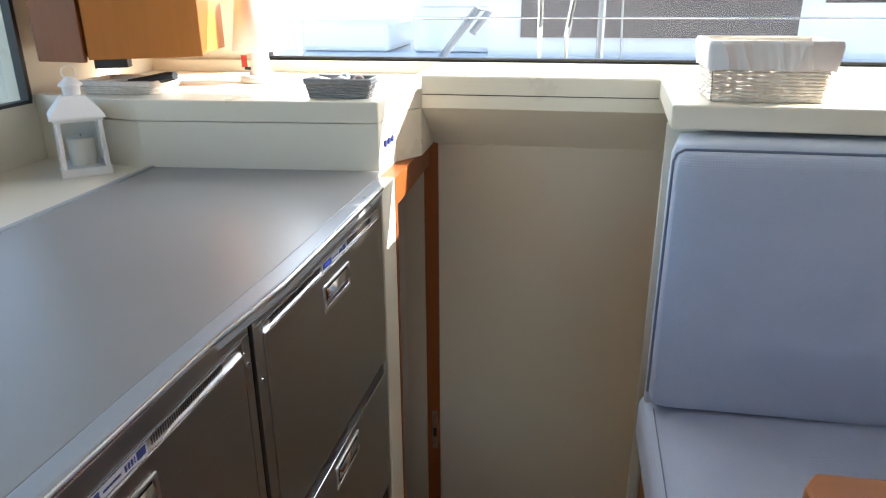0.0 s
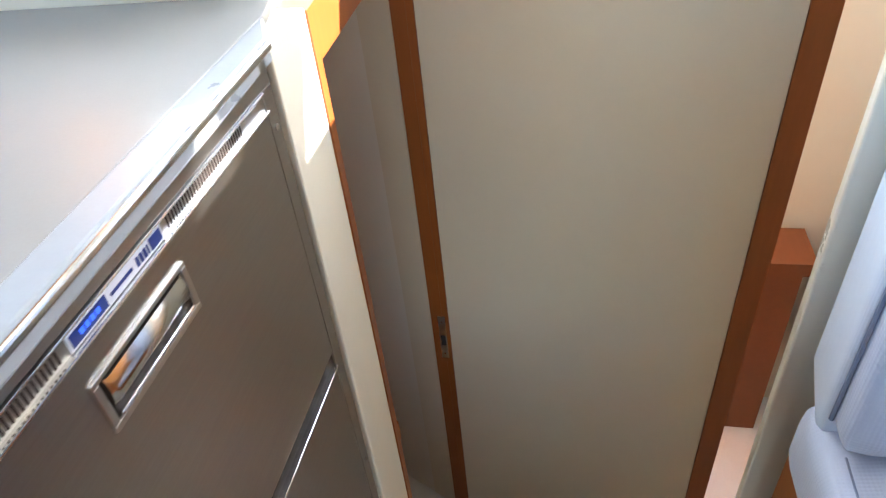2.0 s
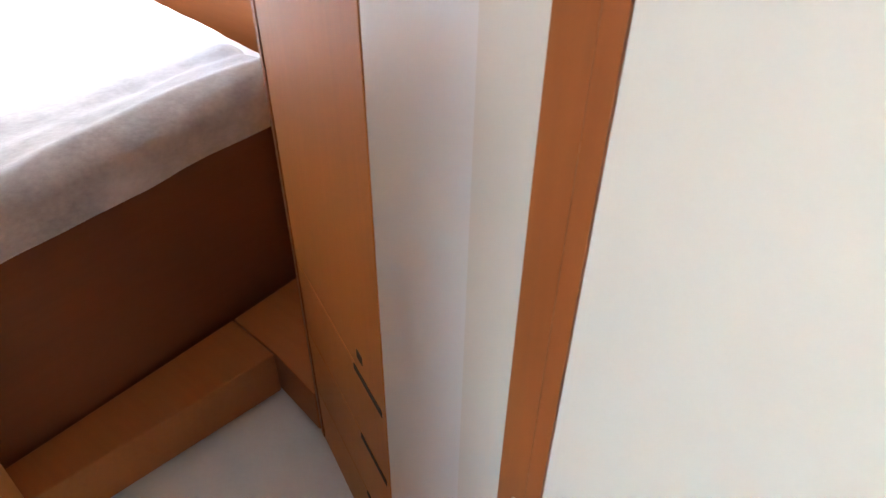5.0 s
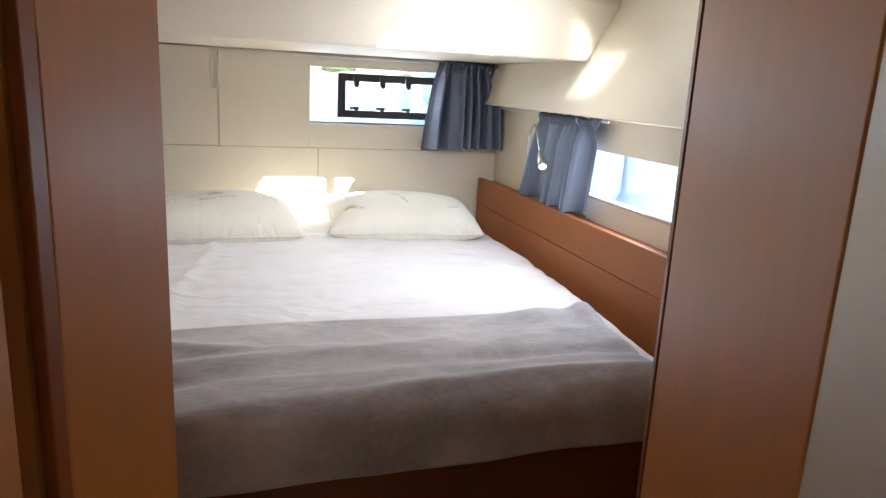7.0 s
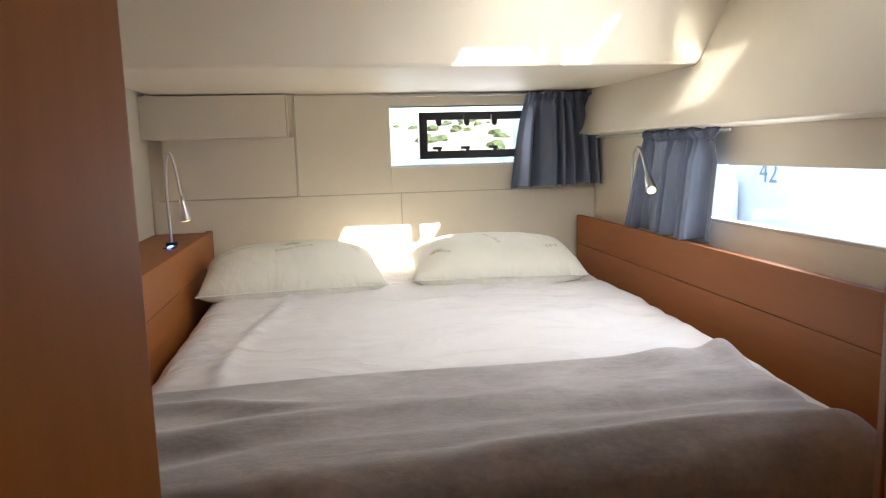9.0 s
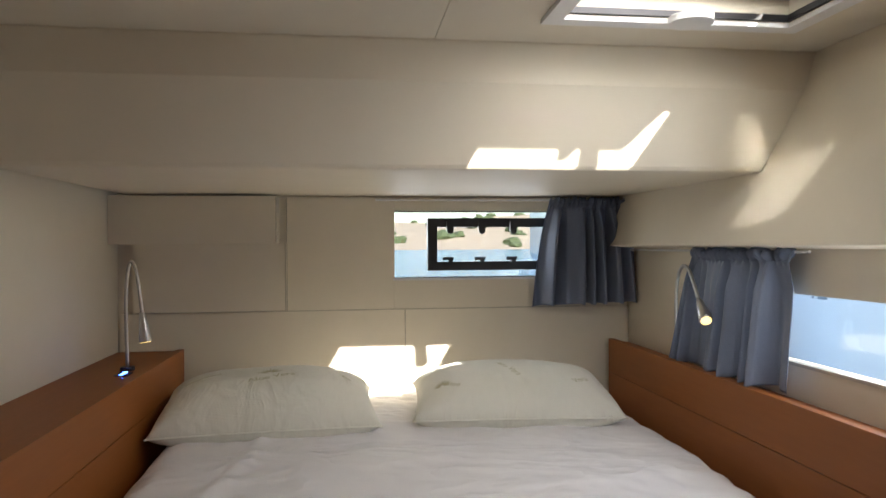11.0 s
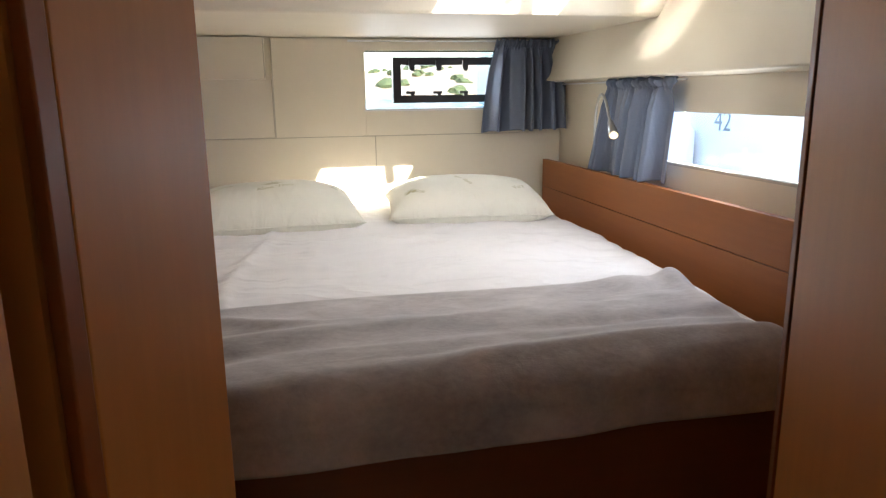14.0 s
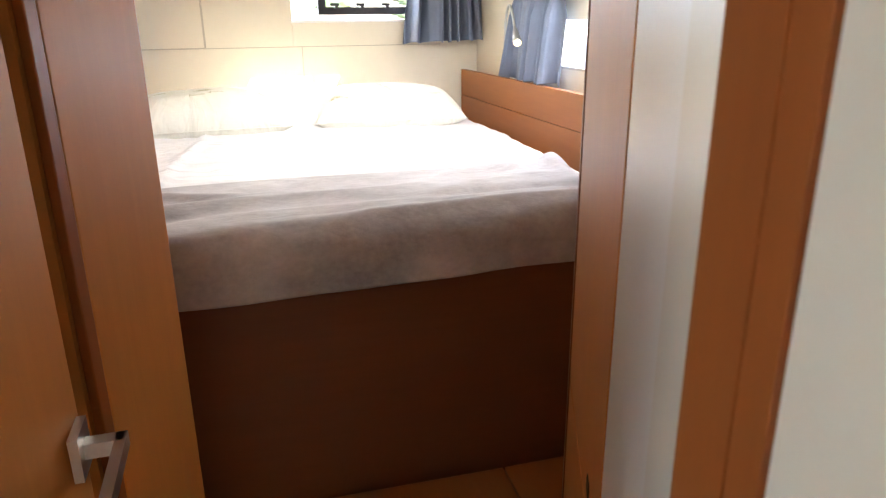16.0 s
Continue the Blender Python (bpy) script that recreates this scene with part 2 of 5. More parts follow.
SMOKE = glass("smoked_acrylic", (0.12, 0.085, 0.16))
HULL_WHITE = surface("boat_gelcoat", (0.70, 0.73, 0.77), (0.78, 0.81, 0.84), 0.25, 0, 0.8, (1, 1, 1), 30.0, 0.02, 0.001)
HULL_DARK = surface("dark_boat_glass", (0.020, 0.020, 0.038), (0.05, 0.045, 0.07), 0.32, 0, 0.9, (1, 1, 1), 6.0, 0.0)
TEAL = plain("turquoise_vinyl", (0.02, 0.32, 0.45), 0.35)
SIGN_GREY = plain("grey_numerals", (0.20, 0.225, 0.26), 0.5)
WATER = surface("sea_water", (0.03, 0.10, 0.16), (0.06, 0.17, 0.24), 0.12, 0, 0.7, (1, 1, 1), 2.2, 0.9, 0.12)
SHORE = surface("dry_shore", (0.36, 0.27, 0.18), (0.52, 0.42, 0.31), 0.95, 0, 0.5, (1, 1, 1), 5.0, 0.6, 0.15)
SCRUB = surface("green_scrub", (0.05, 0.075, 0.03), (0.11, 0.13, 0.06), 0.95, 0, 1.5, (1, 1, 1), 7.0, 0.6, 0.1)

# ---- mesh helpers ----


def thing(name, at, label, category, group="", kind=""):
    ob = new(name)
    ob.location = at
    ob.empty_display_size = 0.1
    return tagged(ob, label, category, group, kind)


def origin_of(ob):
    m = Vector((0, 0, 0))
    while ob is not None:
        m += ob.location
        ob = ob.parent
    return m


def part(name, bm, material, parent=None, label="", smooth=False):
    """One mesh object from a bmesh in world coordinates, under a thing or a part."""
    bmesh.ops.recalc_face_normals(bm, faces=bm.faces)
    me = bpy.data.meshes.new(name)
    bm.to_mesh(me)
    bm.free()
    if parent is not None:
        me.transform(Matrix.Translation(-origin_of(parent)))
    mats = material if isinstance(material, (list, tuple)) else [material]
    for m in mats:
        me.materials.append(m)
    if smooth:
        for poly in me.polygons:
            poly.use_smooth = True
    ob = new(name, me)
    if parent is not None:
        ob.parent = parent
    return tagged(ob, label)


def solid(name, bm, material, label, category="", kind="", group="", smooth=False):
    """A thing that is one mesh."""
    ob = part(name, bm, material, None, label, smooth)
    return tagged(ob, label, category, group, kind)


def bevel(bm, width, segs=2):
    if width > 0:
        edges = [e for e in bm.edges if len(e.link_faces) == 2 and e.calc_face_angle(0) > 0.5]
        bmesh.ops.bevel(bm, geom=edges, offset=width, segments=segs, affect="EDGES", profile=0.5)
    return bm


def box(x0, x1, y0, y1, z0, z1, width=0.0, into=None):
    bm = into or bmesh.new()
    fresh = bmesh.new() if into else bm
    vs = [fresh.verts.new((x, y, z)) for z in (z0, z1) for x, y in ((x0, y0), (x1, y0), (x1, y1), (x0, y1))]
    for f in ((0, 3, 2, 1), (4, 5, 6, 7), (0, 1, 5, 4), (1, 2, 6, 5), (2, 3, 7, 6), (3, 0, 4, 7)):
        fresh.faces.new([vs[i] for i in f])
    bevel(fresh, width)
    if into:
        join(into, fresh)
    return bm


def join(bm, other):
    me = bpy.data.meshes.new("join")
    bmesh.ops.recalc_face_normals(other, faces=other.faces)
    other.to_mesh(me)
    other.free()
    bm.from_mesh(me)
    bpy.data.meshes.remove(me)
    return bm


def prism(points, z0, z1, width=0.0):
    """An upright solid over a polygon in plan."""
    bm = bmesh.new()
    low = [bm.verts.new((x, y, z0)) for x, y in points]
    top = [bm.verts.new((x, y, z1)) for x, y in points]
    n = len(points)
    bm.faces.new(low[::-1])
    bm.faces.new(top)
    for i in range(n):
        bm.faces.new((low[i], low[(i + 1) % n], top[(i + 1) % n], top[i]))
    bmesh.ops.recalc_face_normals(bm, faces=bm.faces)
    return bevel(bm, width)


def along_y(points, y0, y1, width=0.0):
    """A solid whose outline in x and z runs along y."""
    bm = prism(points, y0, y1, 0.0)
    for v in bm.verts:
        v.co = (v.co.x, v.co.z, v.co.y)
    bmesh.ops.recalc_face_normals(bm, faces=bm.faces)
    return bevel(bm, width)


def along_x(points, x0, x1, width=0.0):
    """A solid whose outline in y and z runs along x."""
    bm = prism(points, x0, x1, 0.0)
    for v in bm.verts:
        v.co = (v.co.z, v.co.x, v.co.y)
    bmesh.ops.recalc_face_normals(bm, faces=bm.faces)
    return bevel(bm, width)


def slab(a, b, z0, z1, thick, width=0.0, out=0.0):
    """An upright panel from a to b in plan; its thickness goes to the right of a to b, and out moves it left."""
    a, b = Vector(a), Vector(b)
    d = (b - a).normalized()
    n = Vector((d.y, -d.x))
    p = [a - n * out, b - n * out, b + n * thick, a + n * thick]
    return prism([(q.x, q.y) for q in p], z0, z1, width)


def tube(points, radius, sides=10, cap=True):
    """A round bar along points; radius may be a list."""
    bm = bmesh.new()
    pts = [Vector(p) for p in points]
    rings = []
    up = Vector((0.13, 0.31, 0.94))
    for i, p in enumerate(pts):
        d = (pts[min(i + 1, len(pts) - 1)] - pts[max(i - 1, 0)]).normalized()
        s = d.cross(up)
        if s.length < 0.05:
            s = d.cross(Vector((1, 0.2, 0)))
        s.normalize()
        u = s.cross(d).normalized()
        up = u
        r = radius[i] if isinstance(radius, (list, tuple)) else radius
        rings.append([bm.verts.new(p + (s * math.cos(a) + u * math.sin(a)) * r) for a in (2 * math.pi * k / sides for k in range(sides))])
    for a, b in zip(rings, rings[1:]):
        for k in range(sides):
            bm.faces.new((a[k], a[(k + 1) % sides], b[(k + 1) % sides], b[k]))
    if cap:
        bm.faces.new(rings[0][::-1])
        bm.faces.new(rings[-1])
    return bm


def sheet_mesh(nu, nv, place, thick=0.0):
    """A grid whose points are place(u, v) for u and v from 0 to 1, with an underside if thick."""
    bm = bmesh.new()
    g = [[bm.verts.new(place(i / nu, j / nv)) for j in range(nv + 1)] for i in range(nu + 1)]
    for i in range(nu):
        for j in range(nv):
            bm.faces.new((g[i][j], g[i + 1][j], g[i + 1][j + 1], g[i][j + 1]))
    if thick:
        bmesh.ops.recalc_face_normals(bm, faces=bm.faces)
        bmesh.ops.solidify(bm, geom=bm.faces[:], thickness=thick)
    return bm


def disc(center, normal, radius, depth, sides=20, width=0.0):
    n = Vector(normal).normalized()
    c = Vector(center)
    bm = tube([c, c + n * depth], radius, sides)
    return bevel(bm, width) if width else bm


def letters(body, size):
    """The flat triangles of a word in the built-in font: points and faces."""
    cu = bpy.data.curves.new("word", "FONT")
    cu.body, cu.size, cu.align_x, cu.align_y = body, size, "CENTER", "CENTER"
    ob = bpy.data.objects.new("word", cu)
    scene.collection.objects.link(ob)
    me = bpy.data.meshes.new_from_object(ob.evaluated_get(bpy.context.evaluated_depsgraph_get()))
    points, faces = [v.co.copy() for v in me.vertices], [list(p.vertices) for p in me.polygons]
    bpy.data.objects.remove(ob)
    bpy.data.curves.remove(cu)
    bpy.data.meshes.remove(me)
    return points, faces


def wrinkle(x, y, s, k=1.0):
    return noise.noise(Vector((x * s, y * s * k, 3.7)))


# ---- large structure: hull, landing, washroom ----
solid("floor", box(-3.6, 2.2, 0.6, 4.0, -0.08, 0.0), FLOOR, "pale vinyl floor of the hull", "floor", "structure")

# landing wall that faces the steps
wall = solid("wall_landing", box(0.0, 0.745, 2.751, 2.79, 0.0, 2.2), BEIGE, "beige laminate wall panel that faces the steps", "wall", "structure")
part("trim_washroom_jamb", box(0.746, 0.803, 2.747, 2.80, 0.0, 2.055, 0.004), WOOD_EDGE, None)
bpy.data.objects["trim_washroom_jamb"]["kind"] = "structure"
tagged(bpy.data.objects["trim_washroom_jamb"], "dark cherry wood jamb beside the washroom opening", "door frame")

# cabin door frame in the plane x = -0.03
door_frame = thing("trim_door_frame", (-0.05, 2.3, 0.0), "cherry wood frame round the cabin doorway", "door frame", "", "structure")
jamb = part("latch_jamb", box(-0.050, -0.001, 2.748, 2.79, 0.0, 2.06, 0.004), WOOD_EDGE, door_frame)
part("rebate_strip", box(-0.020, -0.0175, 2.7465, 2.749, 0.0, 2.05), WOOD_EDGE, jamb)
plate = part("strike_plate", box(-0.031, -0.011, 2.7455, 2.7485, 0.83, 1.0, 0.002), SATIN, door_frame, "satin metal strike plate")
part("latch_hole", box(-0.027, -0.014, 2.744, 2.7462, 0.885, 0.925), BLACK, plate)
for z in (0.85, 0.98):
    part("screw", disc((-0.021, 2.7462, z), (0, -1, 0), 0.003, 0.0015, 10), CHROME, plate)
part("hinge_jamb", box(-0.085, -0.028, 2.250, 2.270, 0.0, 2.063, 0.003), WOOD_EDGE, door_frame)
part("door_head", box(-0.085, -0.0285, 2.270, 2.748, 1.985, 2.063, 0.003), WOOD_EDGE, door_frame)

solid("wall_over_door", prism([(-0.0755, 2.2665), (-0.0715, 2.442), (-0.013, 2.538), (-0.013, 2.96), (-0.09, 2.96), (-0.09, 2.2665)], 2.0635, 2.2075), GEL, "cream wall over the cabin doorway", "wall", "structure")
solid("wall_stair_post", prism([(-0.09, 2.118), (-0.030, 2.118), (-0.030, 2.2495), (-0.0755, 2.2495), (-0.0755, 2.2655), (-0.09, 2.2655)], 0.0, 2.067, 0.003), GEL, "cream gelcoat post beside the steps", "wall", "structure")
solid("wall_stair_port", box(-0.12, -0.036, 0.9, 2.117, 0.0, 1.125), GEL, "cream side of the stairwell", "wall", "structure")
solid("wall_stair_starboard", prism([(0.70, 0.9), (0.764, 0.9), (0.764, 2.100), (0.70, 2.100)], 0.0, 1.055, 0.003), GEL, "cream side of the stairwell under the settee", "wall", "structure")
solid("wall_settee_post", prism([(0.650, 2.160), (0.660, 2.197), (0.700, 2.285), (0.764, 2.285), (0.764, 2.160)], 0.0, 2.25, 0.004), GEL, "cream post behind the settee back", "wall", "structure")

# sloping hood over the landing
solid("ceiling_landing", along_x([(2.54, 2.209), (2.54, 2.300), (2.95, 2.300), (2.95, 2.056), (2.752, 2.056)], -0.0115, 0.80), GEL, "cream sloping hood over the landing", "ceiling", "structure")
solid("trim_hood_groove", box(-0.01, 0.675, 2.5385, 2.541, 2.248, 2.2505), DARK_GAP, "fine seam along the front of the hood", "trim", "structure")

# steps down from the saloon
steps = thing("stairs", (0.3, 1.2, 0.0), "pale steps down into the hull", "stairs", "", "structure")
for i in range(5):
    z = 1.12 - 0.187 * (i + 1)
    part("tread", box(-0.035, 0.655, 1.05 + 0.2 * i, 1.262 + 0.2 * i, z - 0.04, z, 0.006), FLOOR, steps)
    part("riser", box(-0.035, 0.655, 1.04 + 0.2 * i, 1.055 + 0.2 * i, z, z + 0.147), GEL, steps)
part("riser", box(-0.035, 0.655, 2.04, 2.055, 0.0, 0.147), GEL, steps)

# washroom
solid("wall_washroom_back", box(0.803, 1.75, 3.36, 3.42, 0.0, 2.06), BEIGE, "beige wall at the back of the washroom", "wall", "structure")
solid("wall_washroom_side", box(1.68, 1.75, 2.29, 3.36, 0.0, 2.06), GEL, "pale wall of the washroom", "wall", "structure")
solid("wall_washroom_near", box(0.765, 1.75, 2.215, 2.29, 0.0, 2.06), GEL, "pale wall of the washroom beside the steps", "wall", "structure")
solid("ceiling_washroom", box(0.746, 1.75, 2.215, 3.42, 2.061, 2.10), GEL, "pale washroom ceiling", "ceiling", "structure")
solid("trim_washroom_sill", box(0.748, 0.80, 2.29, 2.747, 0.0, 0.03, 0.004), WOOD_EDGE, "low wooden sill of the washroom opening", "threshold", "structure")

# ---- large structure: aft cabin ----
solid("wall_cabin_entry", slab((-0.050, 2.757), (-0.382, 2.916), 0.0, 1.991, 0.03), GLOSS, "satin pale laminate panel inside the cabin doorway", "wall", "structure")
solid("trim_entry_strip", slab((-0.052, 2.7580), (-0.135, 2.7977), 0.0, 1.988, -0.0005, 0.0, 0.003), BEIGE, "paler strip of laminate beside the door jamb", "trim", "structure")
solid("wall_cabin_door_side", box(-0.70, -0.091, 2.19, 2.268, 0.0, 2.03), GLOSS, "pale wall behind the open cabin door", "wall", "structure")
solid("wall_inboard", box(-3.45, -0.70, 1.76, 1.868, 0.0, 1.90), CREAM, "cream vinyl lining on the inboard side of the cabin", "wall", "structure")

aft = thing("wall_aft", (-3.34, 2.8, 0.0), "cream padded panels on the aft cabin wall", "wall", "", "structure")
WY0, WY1, WZ0, WZ1 = 2.872, 3.58, 1.265, 1.521
bm = box(-3.45, -3.352, 1.84, WY0, 0.0, 1.62)
box(-3.45, -3.352, WY1, 4.0, 0.0, 1.62, 0, bm)
box(-3.45, -3.352, WY0, WY1, 0.0, WZ0, 0, bm)
box(-3.45, -3.352, WY0, WY1, WZ1, 1.62, 0, bm)
part("backing", bm, CREAM, aft)
part("panel", box(-3.352, -3.338, 2.473, WY0, 1.149, 1.572, 0.004), CREAM, aft)
part("panel", box(-3.352, -3.338, WY0 + 0.001, 3.80, 1.149, WZ0, 0.003), CREAM, aft)
part("panel", box(-3.352, -3.338, WY0 + 0.001, 3.80, WZ1, 1.572, 0.003), CREAM, aft)
part("panel", box(-3.352, -3.336, 1.88, 2.910, 0.55, 1.146, 0.004), CREAM, aft)
part("panel", box(-3.352, -3.336, 2.913, 3.80, 0.55, 1.146, 0.004), CREAM, aft)
part("panel", box(-3.352, -3.318, 1.93, 2.470, 1.149, 1.401, 0.006), CREAM, aft)
for a, b in (((-3.337, 1.90, 1.1475), (-3.337, 3.60, 1.1475)), ((-3.337, 2.4715, 1.149), (-3.337, 2.4715, 1.57)), ((-3.336, 2.9115, 0.84), (-3.336, 2.9115, 1.146)), ((-3.246, 2.442, 1.405), (-3.246, 2.442, 1.565)), ((-3.318, 2.468, 1.152), (-3.318, 2.468, 1.40)), ((-3.318, 1.94, 1.1505), (-3.318, 2.468, 1.1505))):
    part("piping", tube([a, b], 0.0022, 6), CREAM_SEAM, aft)
solid("trim_corner_box", box(-3.352, -3.245, 1.870, 2.443, 1.400, 1.571, 0.008), CREAM, "cream vinyl-covered box in the upper corner of the cabin", "box", "structure")

bm = box(-2.80, -1.555, 3.802, 3.840, 0.0, 1.092)
box(-3.45, -2.80, 3.802, 3.840, 0.0, 1.40, 0, bm)
box(-1.555, -0.30, 3.802, 3.840, 0.0, 1.40, 0, bm)
box(-2.80, -1.555, 3.802, 3.840, 1.263, 1.40, 0, bm)
solid("wall_hull", bm, CREAM, "cream hull lining with a long low window", "wall", "structure")
# upper hull lining leans outward and stands proud of the wall below it
solid("wall_hull_upper", along_x([(3.705, 1.383), (3.835, 1.87), (3.99, 1.87), (3.99, 1.375), (3.80, 1.375)], -3.35, -0.30, 0.006), CREAM, "cream vinyl side lining that overhangs the hull window", "wall", "structure")

# deck beam with a bend in its face and the soffit behind it
solid("ceiling_beam", along_y([(-2.25, 1.86), (-2.262, 1.76), (-2.362, 1.572), (-3.40, 1.578), (-3.40, 1.86)], 1.90, 3.95, 0.012), CREAM, "cream padded beam across the cabin with a low soffit behind it", "ceiling", "structure")
HX0, HX1, HY0, HY1 = -2.06, -1.30, 3.135, 3.63
bm = box(-2.30, -0.86, 1.80, 2.8965, 1.853, 1.95)
box(-2.30, HX0, 2.8995, 4.0, 1.853, 1.95, 0, bm)
box(HX1, -0.86, 2.8995, 4.0, 1.853, 1.95, 0, bm)
box(HX0, HX1, 2.8995, HY0, 1.853, 1.95, 0, bm)
box(HX0, HX1, HY1, 4.0, 1.853, 1.95, 0, bm)
box(-2.30, -0.86, 2.89, 2.905, 1.857, 1.94, 0, bm)
solid("ceiling", bm, CREAM, "cream vinyl cabin ceiling panels with a hatch opening", "ceiling", "structure")
solid("ceiling_entry", box(-0.86, -0.086, 1.80, 4.0, 1.992, 2.05), CREAM, "cream vinyl ceiling inside the cabin doorway", "ceiling", "structure")
solid("deck_above", box(-3.5, -2.26, 1.7, 4.0, 1.862, 1.95), WHITE, "white deck over the berth", "deck", "structure")

# aft window
win = thing("window_aft", (-3.35, 3.2, 1.26), "aft cabin window with a black opening light", "window", "", "structure")
part("pane", box(-3.425, -3.419, WY0 - 0.01, WY1 + 0.01, WZ0 - 0.01, WZ1 + 0.01), TINTED, win, "pane tinted to hold down the brightness outside").visible_shadow = False
bm = box(-3.43, -3.34, WY0 - 0.006, WY0, WZ0 - 0.006, WZ1 + 0.006)
box(-3.43, -3.34, WY1, WY1 + 0.006, WZ0 - 0.006, WZ1 + 0.006, 0, bm)
box(-3.43, -3.334, WY0 - 0.006, WY1 + 0.006, WZ0 - 0.008, WZ0, 0, bm)
box(-3.43, -3.34, WY0, WY1, WZ1, WZ1 + 0.006, 0, bm)
part("reveal", bm, WHITE, win)
VY0, VY1, VZ0, VZ1 = 3.004, 3.55, 1.292, 1.495
bm = box(-3.415, -3.37, VY0, VY1, VZ0, VZ0 + 0.034, 0.003)
box(-3.415, -3.37, VY0, VY1, VZ1 - 0.034, VZ1, 0.003, bm)
box(-3.415, -3.37, VY0, VY0 + 0.036, VZ0 + 0.03, VZ1 - 0.03, 0.003, bm)
box(-3.415, -3.37, VY1 - 0.036, VY1, VZ0 + 0.03, VZ1 - 0.03, 0.003, bm)
light_frame = part("black_frame", bm, BLACK, win, "black aluminium frame of the opening light")
for k in range(3):
    y = VY0 + 0.085 + 0.125 * k
    bm = box(-3.372, -3.352, y - 0.013, y + 0.013, VZ1 - 0.05, VZ1 - 0.014, 0.004)
    join(bm, disc((-3.356, y, VZ1 - 0.05), (1, 0, 0), 0.012, 0.008, 14))
    part("hinge", bm, BLACK, light_frame)
    bm = box(-3.372, -3.350, y - 0.008, y + 0.008, VZ0 + 0.03, VZ0 + 0.05, 0.003)
    box(-3.356, -3.346, y - 0.03, y + 0.012, VZ0 + 0.04, VZ0 + 0.052, 0.003, bm)
    part("latch", bm, BLACK, light_frame)

hull_win = thing("window_hull", (-2.1, 3.85, 1.07), "long fixed hull window", "window", "", "structure")
part("pane", box(-2.81, -1.545, 3.822, 3.828, 1.084, 1.272), GLASS, hull_win).visible_shadow = False
part("window_sill", box(-2.80, -1.555, 3.798, 3.821, 1.085, 1.0935, 0.002), CREAM_SEAM, hull_win)

# deck hatch, standing ajar on its hinges
hatch = thing("roof_hatch", (-1.7, 3.38, 1.85), "white-framed deck hatch with a smoked lid standing ajar", "hatch", "", "structure")


def ring(x0, x1, y0, y1, t, z0, z1, w=0.0):
    bm = box(x0, x1, y0, y0 + t, z0, z1, w)
    box(x0, x1, y1 - t, y1, z0, z1, w, bm)
    box(x0, x0 + t, y0 + t, y1 - t, z0, z1, w, bm)
    box(x1 - t, x1, y0 + t, y1 - t, z0, z1, w, bm)
    return bm


part("inner_trim", ring(HX0 - 0.035, HX1 + 0.035, HY0 - 0.035, HY1 + 0.035, 0.037, 1.843, 1.8525, 0.003), WHITE, hatch)
part("seal", ring(HX0 + 0.001, HX1 - 0.001, HY0 + 0.001, HY1 - 0.001, 0.008, 1.855, 1.868), BLACK, hatch)
part("coaming", ring(HX0 - 0.03, HX1 + 0.03, HY0 - 0.03, HY1 + 0.03, 0.028, 1.951, 1.985, 0.004), WHITE, hatch)
part("blind_cassette", box(HX0 + 0.002, HX0 + 0.035, HY0 + 0.002, HY1 - 0.002, 1.90, 1.95, 0.006), WHITE, hatch)
part("blind_handle", disc((HX0 + 0.02, 3.40, 1.838), (0, 0, 1), 0.045, 0.014, 24, 0.004), WHITE, hatch, "white half-round blind handle")
tilt = Matrix.Translation((HX0 - 0.02, 0, 1.99)) @ Matrix.Rotation(radians(-16.5), 4, "Y") @ Matrix.Translation((-(HX0 - 0.02), 0, -1.99))
# Lid widened outboard so that its shadow trims the sun on the beam.
bm = ring(HX0 - 0.02, HX1 + 0.02, HY0 - 0.02, HY1 + 0.08, 0.04, 1.99, 2.015, 0.004)
bm.transform(tilt)
lid = part("lid_frame", bm, SATIN, hatch, "aluminium lid frame")
bm = box(HX0 + 0.01, HX1 - 0.01, HY0 + 0.01, HY1 + 0.05, 1.998, 2.008)
bm.transform(tilt)
part("lid_pane", bm, SMOKE, lid, "smoked acrylic lid")
# Stay out of view, added thick so that its shadow splits the sun patch.
part("shadow_lid_stay", tube([(-1.60, 3.545, 1.956), (-1.59, 3.545, 2.02), (-1.55, 3.545, 2.09), (-1.48, 3.545, 2.155)], [0.026, 0.024, 0.020, 0.020], 12), SATIN, hatch, "unseen metal lid stay, added to split the sun patch", True)
for y in (HY0 + 0.08, HY1 - 0.08):
    bm = box(HX1 - 0.07, HX1 - 0.02, y - 0.012, y + 0.012, 1.965, 1.992, 0.004)
    bm.transform(tilt)
    part("lid_latch", bm, BLACK, lid)

lamp = thing("ceiling_light", (-1.875, 2.37, 1.853), "round satin recessed ceiling light, unlit", "light")
part("rim", tube([(-1.875, 2.37, 1.8525), (-1.875, 2.37, 1.846), (-1.875, 2.37, 1.843), (-1.875, 2.37, 1.846)], [0.050, 0.048, 0.042, 0.034], 28, False), SATIN, lamp, "", True)
part("diffuser", disc((-1.875, 2.37, 1.8465), (0, 0, 1), 0.035, 0.005, 28), CANDLE, lamp)

# ---- cabin furniture ----
WX = (-0.385, 2.916)
CE = (-0.839, 3.111)
closet = thing("wardrobe", (-0.6, 3.3, 0.0), "cherry wood wardrobe with a tall door over three drawers", "wardrobe")
part("carcass", prism([(-0.384, 2.930), (-0.830, 3.121), (-0.830, 3.80), (-0.32, 3.80), (-0.32, 2.93)], 0.0, 1.990), WOOD, closet)
